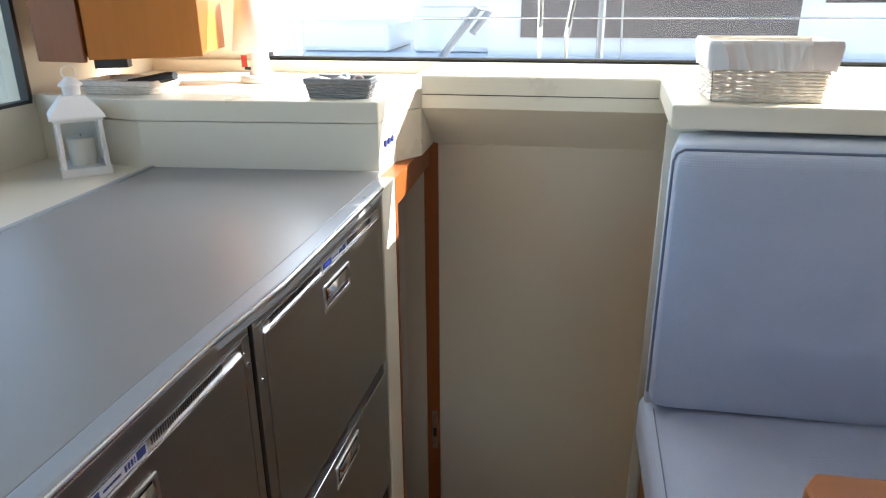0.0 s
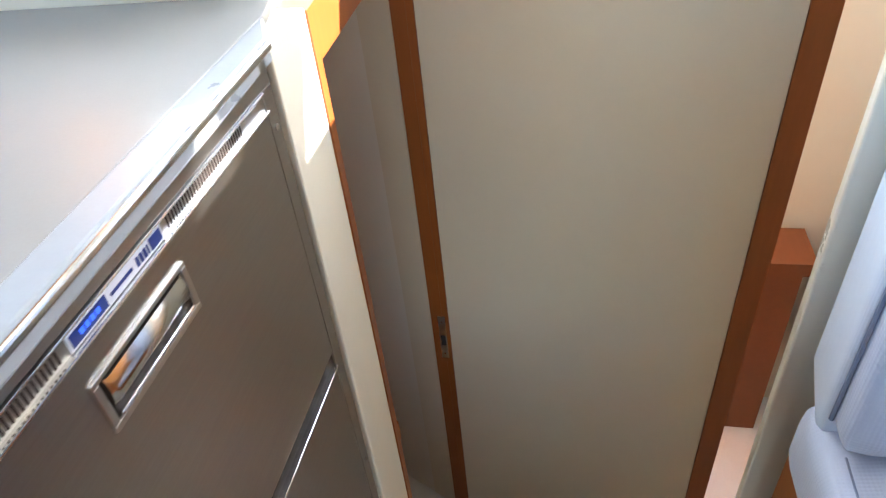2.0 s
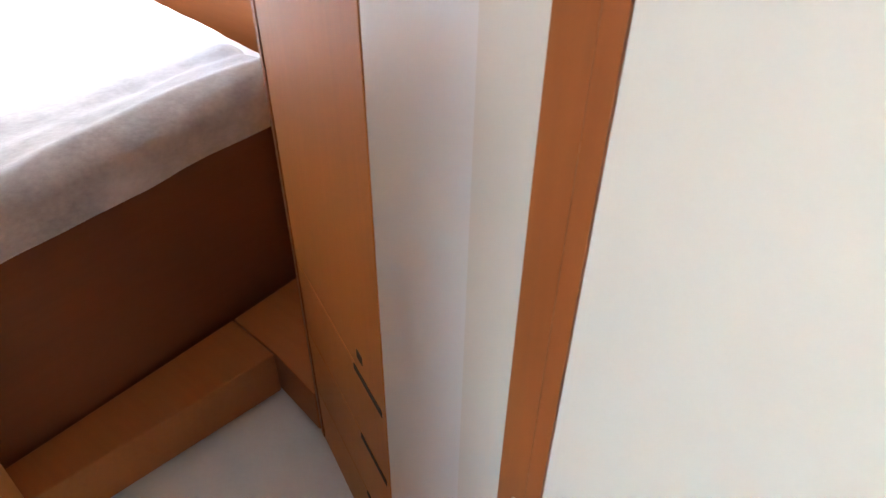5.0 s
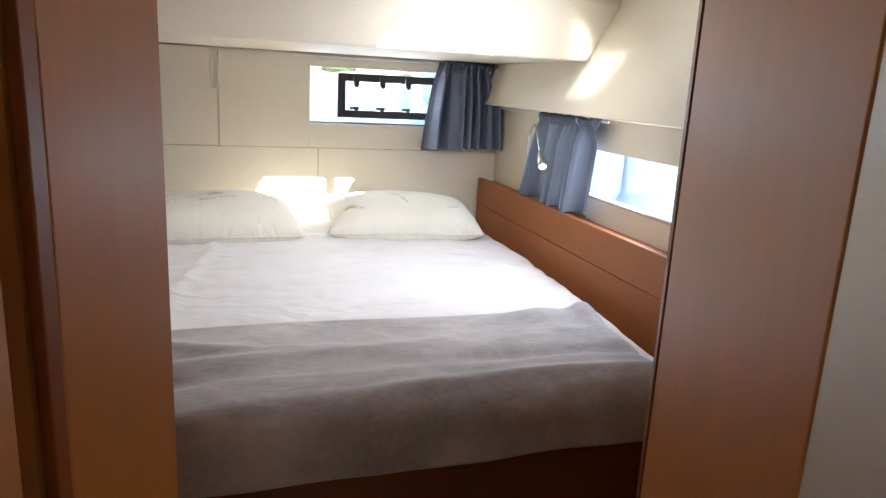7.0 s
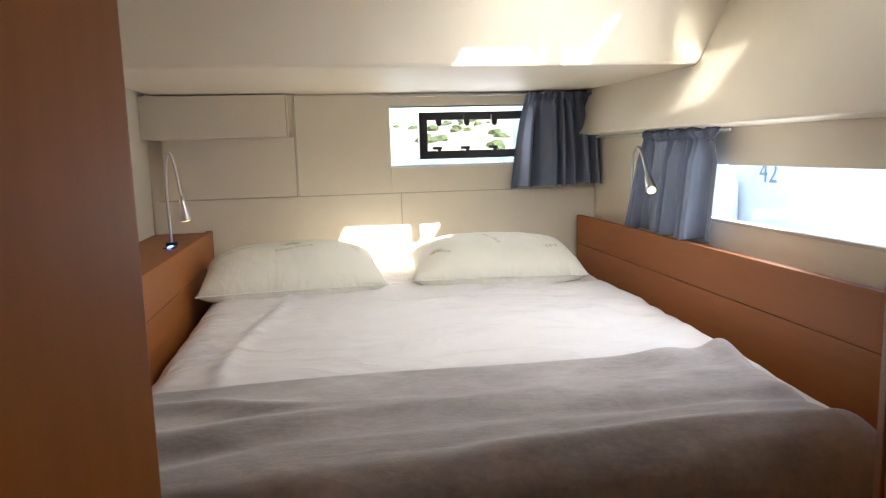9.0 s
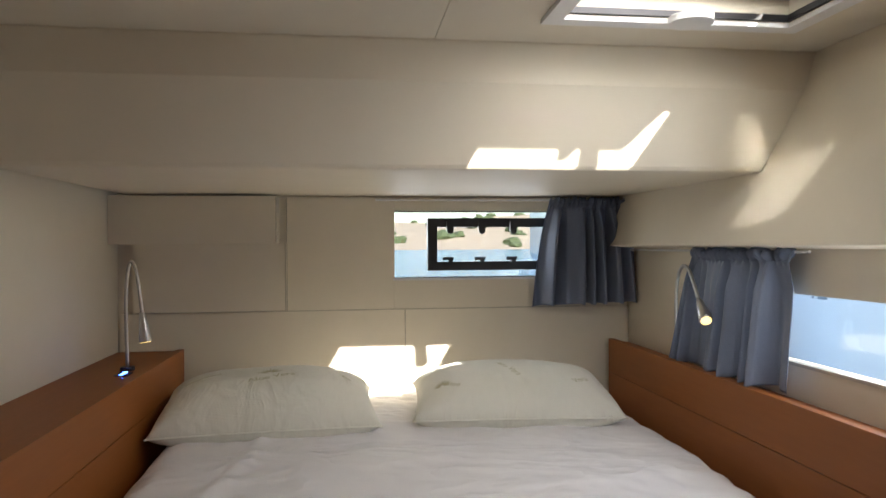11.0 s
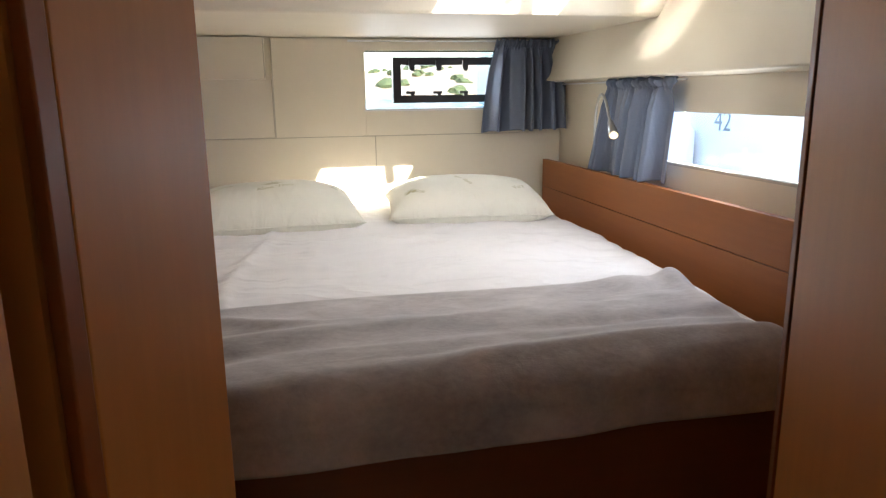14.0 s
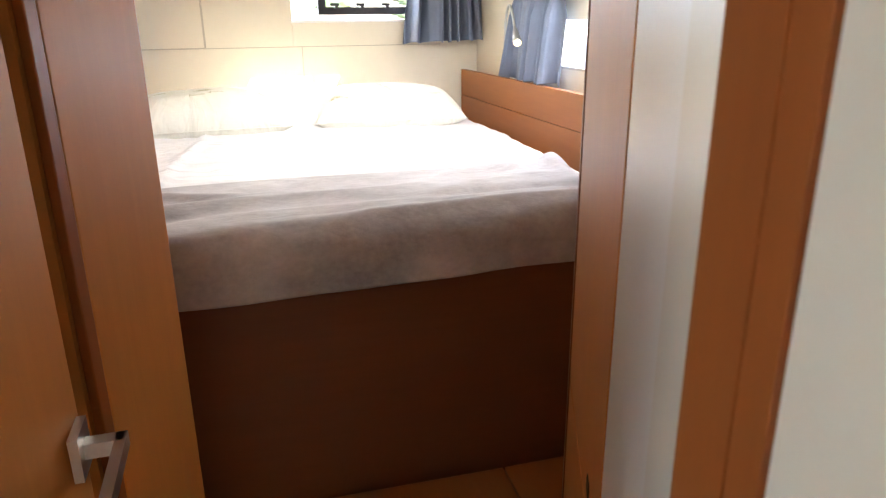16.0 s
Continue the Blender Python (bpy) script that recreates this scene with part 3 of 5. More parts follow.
part("corner_post", prism([(-0.829, 3.105), (-0.846, 3.112), (-0.846, 3.14), (-0.829, 3.132)], 0.0, 1.852, 0.002), WOOD_EDGE, closet)
dv = (Vector(CE) - Vector(WX)).normalized()


def on_face(s):
    q = Vector(WX) + dv * s
    return (q.x, q.y)


part("tall_door", slab(on_face(0.0), on_face(0.478), 0.664, 1.984, 0.016, 0.0015), WOOD, closet)
for k in range(3):
    z1 = 0.660 - 0.220 * k
    d = part("drawer_front", slab(on_face(0.0), on_face(0.478), z1 - 0.216, z1, 0.016, 0.0015), WOOD, closet)
    part("finger_grip", slab(on_face(0.015), on_face(0.145), z1 - 0.016, z1 - 0.0005, 0.004, 0.0, 0.0015), DARK_GAP, d)
part("bottle_grip", slab(on_face(0.095), on_face(0.120), 0.700, 0.722, 0.004, 0.0, 0.0015), DARK_GAP, closet)

inner = thing("cabinet", (-0.8, 2.2, 0.0), "tall cherry wood cabinet beside the berth", "cabinet")
part("carcass", prism([(-0.705, 2.355), (-0.705, 1.872), (-0.915, 1.872), (-0.915, 2.436)], 0.0, 1.852), WOOD, inner)
part("side_panel", slab((-0.722, 2.380), (-0.922, 2.458), 0.0, 1.85, -0.014, 0.002), WOOD, inner)
part("edge_strip", slab((-0.700, 2.372), (-0.721, 2.380), 0.0, 1.85, -0.014, 0.002), WOOD_EDGE, inner)
# Strip in the jambs' edging wood, between the door's edge and the cabinet.
solid("trim_recess_strip", box(-0.705, -0.60, 2.302, 2.326, 0.0, 1.852), WOOD_EDGE, "strip of edging wood in the recess behind the door's edge", "trim", "structure")

# cabin door, open against the side wall
door = thing("door_cabin", (-0.075, 2.335, 0.0), "cherry wood cabin door standing open", "door", "", "structure")
leaf = part("door_leaf", slab((-0.078, 2.306), (-0.595, 2.374), 0.008, 1.98, -0.032, 0.003), WOOD, door)
hx, hy, hz = -0.562, 2.3735, 0.835
handle = part("door_handle", box(hx - 0.026, hx + 0.026, hy - 0.001, hy + 0.009, hz - 0.026, hz + 0.026, 0.002), SATIN, leaf, "square satin lever handle")
bm = box(hx - 0.009, hx + 0.009, hy + 0.008, hy + 0.050, hz - 0.009, hz + 0.009, 0.002)
box(hx - 0.009, hx + 0.120, hy + 0.040, hy + 0.052, hz - 0.009, hz + 0.009, 0.003, bm)
lever = part("lever", bm, SATIN, leaf, "square satin lever handle")

# berth: base, side boards, mattress
bed = thing("bed", (-2.3, 2.9, 0.0), "built-in double berth with cherry wood base and side boards", "bed")
# Shade under the blanket hem is put into this board's colour.
part("base_front", prism([(-1.290, 2.20), (-1.278, 3.70), (-1.31, 3.70), (-1.33, 2.20)], 0.0, 0.71, 0.003), DARKENED_WOOD, bed, "front board, its colour darkened for the shade under the blanket")
part("base_body", box(-3.33, -1.31, 1.96, 3.70, 0.0, 0.62), WOOD, bed)


def side_board(y0, y1, x0, x1, top):
    """A board in two planks with a fine groove, under a flat ledge."""
    low = part("lower_plank", box(x0, x1, y0, y1, 0.30, top - 0.128, 0.002), WOOD_LONG, bed)
    part("upper_plank", box(x0, x1, y0, y1, top - 0.1255, top, 0.003), WOOD_LONG, bed)
    return low


side_board(3.698, 3.722, -3.285, -0.85, 1.024)
part("ledge", box(-3.335, -0.85, 3.722, 3.80, 0.985, 1.002, 0.002), WOOD_LONG, bed)
side_board(2.088, 2.112, -3.29, -0.925, 1.022)
part("ledge", box(-3.335, -0.925, 1.870, 2.088, 0.995, 1.010, 0.002), WOOD_LONG, bed)


def bed_height(x, y):
    """Top of the mattress: it rolls off at its sides and foot, with folds in the sheet."""
    t = (x + 3.33) / 2.06
    y0 = 2.135 + 0.02 * t
    y1 = 3.675 - 0.19 * max(0.0, t - 0.35) ** 1.6
    e = min(y - y0, y1 - y)
    e = min(e, (-1.262 - x) * 1.0)
    r = 0.11
    k = 0.0 if e > r else r * (1 - math.sqrt(max(0.0, 1 - ((r - max(e, 0.0)) / r) ** 2)))
    s = 0.007 * wrinkle(x, y, 3.0) - 0.011 * abs(wrinkle(x + y * 0.35, y * 0.35, 7.0)) - 0.009 * abs(wrinkle(x * 0.6 + y * 0.9, y - x * 0.5, 9.0)) + 0.0016 * wrinkle(x, y, 24.0)
    fold = 0.013 * math.exp(-((y - 2.40 - 0.05 * math.sin(4 * x)) / 0.022) ** 2) * (1 if x > -2.8 else 0)
    return 0.838 - k + s + fold


def mattress_place(u, v):
    x = -3.332 + 2.072 * u
    t = u
    y0 = 2.130 + 0.02 * t
    y1 = 3.680 - 0.19 * max(0.0, t - 0.35) ** 1.6
    w = v * 1.16 - 0.08
    if w < 0:
        return (x, y0 + 0.002 * math.sin(30 * x), bed_height(x, y0) + w * 1.3)
    if w > 1:
        return (x, y1 + 0.002 * math.sin(30 * x), bed_height(x, y1) - (w - 1) * 1.3)
    y = y0 + (y1 - y0) * w
    return (x, y, bed_height(x, y))


mattress = part("mattress", sheet_mesh(120, 110, mattress_place), SHEET, bed, "white fitted cotton sheet with soft creases", True)
bm = box(-3.33, -1.30, 2.16, 3.52, 0.60, 0.74, 0.01)
part("mattress_core", bm, SHEET, bed)

ledge = thing("berth_step", (-1.1, 2.8, 0.0), "low cherry wood step along the foot of the berth", "step")
part("tread", prism([(-1.265, 2.42), (-1.142, 2.42), (-1.043, 3.137), (-1.246, 3.150)], 0.012, 0.170, 0.004), WOOD_LONG, ledge)
part("side_tread", prism([(-1.043, 3.140), (-0.85, 3.110), (-0.85, 3.69), (-1.238, 3.69), (-1.246, 3.153)], 0.012, 0.170, 0.004), WOOD_LONG, ledge)


def blanket_place(u, v):
    """u from the folded edge to the hem over the foot, v across the berth."""
    y = 2.17 + 1.365 * v
    edge = -1.722 - 0.022 * math.sin(3.1 * v) + 0.005 * math.sin(11 * v + 1)
    drop = 0.125 + 0.006 * math.sin(5 * v + 0.4)
    top = abs(edge) - 1.262
    s = u * (top + drop)
    r = 0.06
    calm = min(1.0, s / 0.10) * (1.0 - 0.4 * min(1.0, max(0.0, s - top) / 0.1))
    long_fold = 0.016 * math.exp(-((s - 0.26 + 0.10 * v - 0.03 * wrinkle(0.0, y, 2.5)) / 0.045) ** 2) * (0.5 + 0.5 * math.sin(5.0 * v + 0.6))
    long_fold += 0.014 * math.exp(-((s - 0.43 - 0.03 * math.sin(6 * v)) / 0.022) ** 2) * (0.4 + 0.6 * math.sin(4.0 * v + 1.5) ** 2)
    long_fold += 0.012 * math.exp(-((s - 0.12 - 0.16 * v + 0.05 * wrinkle(0.5, y, 3.0)) / 0.022) ** 2) * max(0.0, math.sin(6.0 * v + 0.3))
    dip = -0.014 * math.exp(-((s - 0.34 + 0.06 * v) / 0.03) ** 2) * (0.5 + 0.5 * math.sin(7.0 * v + 2.0))
    lift = 0.022 * min(1.0, (s + 0.002) / 0.014) + calm * (0.009 * wrinkle(s * 1.6, y, 3.0, 0.7) - 0.016 * abs(wrinkle(s + 0.2 * y, 0.35 * y, 6.0)) + 0.0025 * wrinkle(s, y, 17.0)) + long_fold + dip
    if s < top - r:
        x, z = edge + s, 0.842 + lift
    else:
        a = min((s - (top - r)) / (r * 1.2), math.pi / 2)
        x = edge + top - r + (r + 0.012) * math.sin(a) + max(0.0, lift - 0.02) * math.sin(a)
        z = 0.842 - r * (1 - math.cos(a)) + lift * math.cos(a)
        rest = s - (top - r) - r * 1.2 * math.pi / 2
        if rest > 0:
            z -= rest
            x += 0.008 * wrinkle(0.4, y, 5.0) + 0.006 * math.sin(13 * y + 2 * wrinkle(1.0, y, 2.0)) * rest / 0.1
    side = max(0.0, v - 0.94) / 0.06
    z -= 0.050 * side ** 2 + 0.03 * max(0.0, 0.06 - v) / 0.06
    z += 0.030 * math.exp(-((v - 0.955) / 0.030) ** 2) * math.exp(-(s / 0.09) ** 2) + 0.016 * math.exp(-((v - 0.86) / 0.05) ** 2) * math.exp(-((s - 0.05) / 0.08) ** 2)
    return (x, y + 0.02 * side * math.exp(-(s / 0.1) ** 2), z)


solid("blanket", sheet_mesh(90, 170, blanket_place, 0.006), FLEECE, "grey plush fleece blanket folded over the foot of the berth", "blanket", smooth=True)


def pillow(name, cx, cy, lx, ly, h, turn, label, marks):
    """A plump pillow with pinched corners and printed marks."""
    base = 0.842
    rot = Matrix.Rotation(radians(turn), 3, "Z")

    def height(u, v):
        e = (max(0.0, 1 - abs(u) ** 2.6) * max(0.0, 1 - abs(v) ** 2.8)) ** 0.48
        return e * h * (1 + 0.10 * wrinkle(u + cx, v + cy, 1.6)) + 0.0035 * wrinkle(u * 2 + cx, v * 4, 2.2) * e

    def at(u, v, side=1, off=0.0):
        pinch = 1 - 0.05 * (1 - abs(v) ** 2) * abs(u) ** 4
        pinch2 = 1 - 0.05 * (1 - abs(u) ** 2) * abs(v) ** 4
        p = rot @ Vector((u * lx / 2 * pinch, v * ly / 2 * pinch2, 0))
        hh = height(u, v)
        z = base + 0.035 + 0.02 * (-u) + (hh * 0.72 + off if side > 0 else -min(hh * 0.5, 0.034))
        return Vector((cx + p.x, cy + p.y, z))

    ob = thing(name, (cx, cy, base), label, "pillow", "pillows on the berth")
    bm = bmesh.new()
    n = 44
    for side in (1, -1):
        g = [[bm.verts.new(at(2 * i / n - 1, 2 * j / n - 1, side)) for j in range(n + 1)] for i in range(n + 1)]
        for i in range(n):
            for j in range(n):
                bm.faces.new((g[i][j], g[i + 1][j], g[i + 1][j + 1], g[i][j + 1]))
    bmesh.ops.remove_doubles(bm, verts=bm.verts, dist=0.0012)
    cover = part("cover", bm, PILLOW, ob, "", True)
    seam = [at(1.0, -1 + 2 * k / 40) + Vector((0.002, 0, 0)) for k in range(41)]
    part("seam", tube(seam, 0.0028, 6), PILLOW, ob)
    for word, u, v, size, angle in marks:
        pts, faces = letters(word, size)
        bm = bmesh.new()
        ca, sa = math.cos(radians(angle)), math.sin(radians(angle))
        vs = []
        for p in pts:
            a, b = p.x * ca - p.y * sa, p.x * sa + p.y * ca
            vs.append(bm.verts.new(at(u - b / (lx / 2), v + a / (ly / 2), 1, 0.0025)))
        for f in faces:
            bm.faces.new([vs[i] for i in f])
        part("printed_words", bm, PRINT, cover)
    return ob, at, cover


def leaf_mark(at, cover, u, v, size, lx, ly):
    """A printed rosette of pointed leaves."""
    bm = bmesh.new()
    for k in range(11):
        a = radians(-80 + 16 * k)
        ln = size * (1.0 - 0.25 * abs(k - 5) / 5)
        pts = []
        for s, w in ((0.12, 0.0), (0.4, 0.055), (1.0, 0.0), (0.4, -0.055)):
            x = math.sin(a) * s * ln + math.cos(a) * w * size
            y = math.cos(a) * s * ln - math.sin(a) * w * size
            pts.append(bm.verts.new(at(u - y / (lx / 2), v + x / (ly / 2), 1, 0.0026)))
        bm.faces.new(pts)
    part("printed_leaves", bm, PRINT, cover)


PIL = "ivory cotton pillow with printed leaf marks, against the aft wall"
p1, at1, cov1 = pillow("pillow", -2.925, 2.455, 0.40, 0.66, 0.165, 4, PIL, [("Aloe Vera", 0.30, 0.02, 0.035, 14), ("Aloe Vera", -0.1, -0.62, 0.028, 20), ("Aloe", 0.1, 0.72, 0.026, -50)])
leaf_mark(at1, cov1, 0.10, 0.0, 0.062, 0.40, 0.66)
p2, at2, cov2 = pillow("pillow", -2.955, 3.235, 0.40, 0.66, 0.160, -5, PIL, [("Aloe Vera", 0.20, -0.05, 0.032, -62), ("Vera", 0.55, 0.62, 0.030, 28), ("Aloe", 0.62, -0.62, 0.028, -20)])
leaf_mark(at2, cov2, 0.62, -0.72, 0.045, 0.40, 0.66)


def curtain(name, label, rail, a0, a1, b0, b1, z0, z1, axis, depth, pleats, lean=0.0):
    """A short gathered curtain: a0 to a1 along its rail at the top, b0 to b1 at the hem."""
    ob = thing(name, (rail, a0, z0) if axis == "x" else (a0, rail, z0), label, "curtain", "cabin curtains")
    rnd = random.Random(int(pleats * 100))
    ph = [rnd.uniform(0, 6.28) for _ in range(4)]

    amp = [rnd.uniform(0.45, 1.25) for _ in range(12)]

    def place(u, v):
        s = a0 + (a1 - a0) * u + ((b0 + (b1 - b0) * u) - (a0 + (a1 - a0) * u)) * v ** 0.8
        uw = u + 0.055 * math.sin(6.283 * u * 1.4 + ph[1]) + 0.03 * math.sin(6.283 * u * 2.9 + ph[2])
        turn = uw * pleats + ph[0] + 0.10 * math.sin(2.4 * v + 5 * u + ph[3])
        k = int(turn) % 12
        f = turn - math.floor(turn)
        a = amp[k] + (amp[(k + 1) % 12] - amp[k]) * f * f * (3 - 2 * f)
        w = math.sin(turn * 6.283)
        w = math.copysign(abs(w) ** 0.75, w) * a
        fine = 0.35 * math.sin(turn * 6.283 * 2.6 + ph[2]) * (0.35 + 0.65 * math.exp(-v / 0.3))
        frill = 0.55 * math.sin(u * pleats * 23.0 + ph[3]) * math.exp(-((v - 0.03) / 0.045) ** 2)
        band = 0.30 + 0.70 * min(1.0, abs(v - 0.085) / 0.20)
        d = depth * ((w + fine) * band * (0.62 + 0.38 * v) + frill) + lean * v
        z = z1 + (z0 - z1) * v + 0.010 * (u - 0.5) * v + 0.005 * math.sin(turn * 6.283 + 0.8) * v + 0.005 * math.sin(u * pleats * 14) * (1 - min(1, v / 0.05))
        return (rail + d, s, z) if axis == "x" else (s, rail + d, z)

    part("cloth", sheet_mesh(190, 50, place, 0.0016), CURTAIN, ob, "", True)
    tape = [place(k / 90, 0.085) for k in range(91)]
    part("heading_tape", tube(tape, 0.0035, 6), CURTAIN, ob)
    return ob


curtain("curtain", "short gathered blue-grey curtain drawn aside at the aft window", -3.285, 3.470, 3.775, 3.395, 3.835, 1.160, 1.567, "x", 0.044, 6.3, 0.015)
curtain("curtain", "short gathered blue-grey curtain drawn aside at the hull window", 3.748, -2.690, -2.250, -2.815, -2.250, 1.022, 1.374, "y", 0.036, 5.6, -0.012)
solid("curtain_rail", tube([(-3.318, 2.80, 1.562), (-3.318, 3.80, 1.562)], 0.004, 8), WHITE, "thin white curtain rail over the aft window", "curtain rail")
solid("curtain_rail", tube([(-3.30, 3.775, 1.368), (-2.2, 3.775, 1.368)], 0.004, 8), WHITE, "thin white curtain rail over the hull window", "curtain rail")


def bezier(p, n=28):
    p = [Vector(q) for q in p]
    out = []
    for i in range(n + 1):
        t = i / n
        q = p[:]
        while len(q) > 1:
            q = [a.lerp(b, t) for a, b in zip(q, q[1:])]
        out.append(q[0])
    return out


def reading_lamp(base, rise, reach, drop, label):
    """Flexible neck on a small foot, with a slim turned head."""
    b = Vector(base)
    ob = thing("reading_lamp", base, label, "lamp", "reading lamps")
    part("foot", disc(b, (0, 0, 1), 0.021, 0.012, 22, 0.003), BLACK, ob)
    r = Vector(reach)
    top = b + Vector((0, 0, rise * 0.70)) - r * 0.12
    pts = [b + Vector((0, 0, 0.01)).lerp(Vector((0, 0, rise * 0.35)), k / 6) - r * 0.06 * (k / 6) for k in range(6)]
    pts += bezier([b + Vector((0, 0, rise * 0.35)) - r * 0.06, top, b - r * 0.16 + Vector((0, 0, rise * 1.22)), b + r * 0.55 + Vector((0, 0, rise * 1.28)), b + r * 0.72 + Vector((0, 0, rise * 0.92)), b + r + Vector((0, 0, rise - drop))], 30)
    part("neck", tube(pts, 0.0055, 10), SATIN, ob, "", True)
    d = (pts[-1] - pts[-2]).normalized()
    e = pts[-1]
    part("head", tube([e - d * 0.004, e + d * 0.012, e + d * 0.05, e + d * 0.085, e + d * 0.088], [0.0065, 0.011, 0.0155, 0.019, 0.0175], 18), SATIN, ob, "", True)
    part("lens", disc(e + d * 0.0875, d, 0.0145, 0.002, 16), LAMP_LENS, ob)
    return ob


reading_lamp((-2.944, 2.024, 1.010), 0.312, (0.02, 0.050, 0), 0.135, "satin metal gooseneck reading lamp on the ledge")
reading_lamp((-2.83, 3.757, 1.002), 0.295, (0.255, -0.06, 0), 0.07, "satin metal gooseneck reading lamp beside the hull window")
sw = thing("switch_panel", (-2.86, 2.05, 1.01), "small switch with blue pilot lights on the ledge", "switch")
part("plate", box(-2.895, -2.845, 2.015, 2.055, 1.0101, 1.013, 0.001), BLACK, sw)
for k in range(3):
    part("pilot_light", box(-2.893 + 0.018 * k, -2.881 + 0.018 * k, 2.030, 2.040, 1.013, 1.015), BLUE_LED, sw)

# ---- saloon ----
SZ = 1.12
bm = box(-1.3, -0.036, -2.1, 2.3, SZ - 0.06, SZ)
box(0.655, 3.2, -2.1, 1.055, SZ - 0.06, SZ, 0, bm)
box(0.70, 3.2, 1.055, 2.20, SZ - 0.06, SZ, 0, bm)
box(-0.036, 0.655, -2.1, 1.055, SZ - 0.06, SZ, 0, bm)
solid("floor_saloon", bm, WOOD_LONG, "wooden saloon floor with the stair opening", "floor", "structure")
solid("ceiling_saloon", box(-1.4, 3.3, -2.2, 2.62, 3.30, 3.38), WHITE, "white saloon ceiling", "ceiling", "structure")
# Out of view; taken up to the ceiling to block sky light.
solid("wall_saloon_starboard", box(3.0, 3.1, -2.1, 3.2, SZ, 3.30), WOOD, "unseen wooden wall, raised to the ceiling to shut out sky light", "wall", "structure")
bm = box(-1.22, -1.10, -2.1, 1.83, SZ, 2.245)
box(-1.22, -1.10, 1.83, 3.0, 1.96, 2.245, 0, bm)
box(-1.22, -1.10, 2.255, 3.0, 2.245, 3.3, 0, bm)
box(-1.22, -1.10, -2.1, 3.0, 3.1, 3.3, 0, bm)
solid("wall_saloon_galley", bm, GEL, "cream wall beside the galley with a side window", "wall", "structure")
# Out of view; the doorway is kept small to limit sky light.
bm = box(-1.2, 0.2, -2.2, -2.1, SZ, 3.3)
box(1.8, 3.1, -2.2, -2.1, SZ, 3.3, 0, bm)
box(0.2, 1.8, -2.2, -2.1, 2.95, 3.3, 0, bm)
solid("wall_saloon_inboard", bm, WOOD, "unseen wooden wall with a saloon doorway narrowed to cut sky light", "wall", "structure")
bm = box(-1.12, -1.092, -1.2, 2.255, 2.243, 2.253)
box(-1.12, -1.092, 2.243, 2.258, 2.253, 3.1, 0, bm)
sidewin = thing("window_galley", (-1.15, 1.7, 2.24), "galley side window in a black rubber seal", "window", "", "structure")
part("seal", bm, BLACK, sidewin)
part("pane", box(-1.17, -1.164, -1.2, 2.25, 2.245, 3.1), GLASS, sidewin).visible_shadow = False

# long raked window over the shelf
front = thing("window_saloon", (0.8, 2.95, 2.29), "long raked saloon window in a black seal", "window", "", "structure")


def raked(x0, x1, d0, d1, z0=2.300, z1=3.30):
    """A bar or pane in the window's leaning plane; d0 and d1 are its depth from that plane."""
    k = -0.40
    return along_x([(2.94 + d0 + k * (z0 - 2.3), z0), (2.94 + d1 + k * (z0 - 2.3), z0), (2.94 + d1 + k * (z1 - 2.3), z1), (2.94 + d0 + k * (z1 - 2.3), z1)], x0, x1)


part("pane", raked(-0.66, 3.0, 0.02, 0.026, 2.29), GLASS, front).visible_shadow = False
part("seal", raked(-0.65, 3.0, -0.006, 0.03, 2.307, 2.321), BLACK, front)
# Unseen header, added to keep sun off the worktop but on the post.
part("sun_blocking_header", raked(-0.66, 1.85, -0.012, 0.06, 2.95, 3.32), GEL, front)
part("corner_post", raked(-1.22, -0.66, -0.01, 0.10, 2.29), GEL, front)
part("end_seal", raked(-0.66, -0.648, -0.006, 0.03, 2.30), BLACK, front)

# shelf, splash and sill under the window
shelf = thing("window_shelf", (0.0, 2.5, 2.2), "cream gelcoat shelf under the saloon window", "shelf", "", "structure")
SPL = [(-1.10, 2.275), (-0.745, 2.212), (-0.073, 2.262), (-0.070, 2.442), (-0.012, 2.541), (-0.012, 2.96), (-1.10, 2.96)]
part("galley_shelf", prism(SPL, 2.208, 2.266, 0.004), GEL, shelf)
part("galley_splash", prism([(-1.10, 2.279), (-0.745, 2.2155), (-0.0758, 2.2655), (-0.0758, 2.4), (-1.1, 2.4)], 2.04, 2.2065), GEL, shelf)
part("hood_top", box(-0.031, 0.674, 2.545, 2.96, 2.3005, 2.304), GEL, shelf)
part("settee_shelf", prism([(0.644, 2.056), (3.0, 1.98), (3.0, 2.96), (0.676, 2.96), (0.676, 2.535)], 2.252, 2.306, 0.005), GEL, shelf)
part("settee_back", prism([(0.77, 2.21), (3.0, 2.17), (3.0, 2.212), (0.77, 2.2125)], 1.12, 2.2515), GEL, shelf)
part("sill", box(-1.1, 3.0, 2.90, 2.99, 2.2665, 2.3065, 0.004), GEL, shelf)

# worktop and cold drawers
worktop = thing("worktop", (-0.45, 1.4, 2.04), "grey laminate galley worktop with a pale edging", "worktop")
OUTER = [(-0.085, 0.30), (-0.062, 1.28), (-0.040, 1.50), (-0.029, 2.116)]
INNER = [(-0.122, 0.30), (-0.099, 1.15), (-0.079, 1.55), (-0.062, 2.19)]
part("top", prism(INNER + [(-0.076, 2.264), (-0.713, 2.216), (-0.713, 0.30)], 2.045, 2.0795, 0.002), TOP, worktop)
part("edging", prism(OUTER + [(-0.0615, 2.1895)] + [(x + 0.0005, y) for x, y in INNER[2::-1]], 2.052, 2.0815, 0.004), TOP_EDGE, worktop, "pale blue-grey edging band")
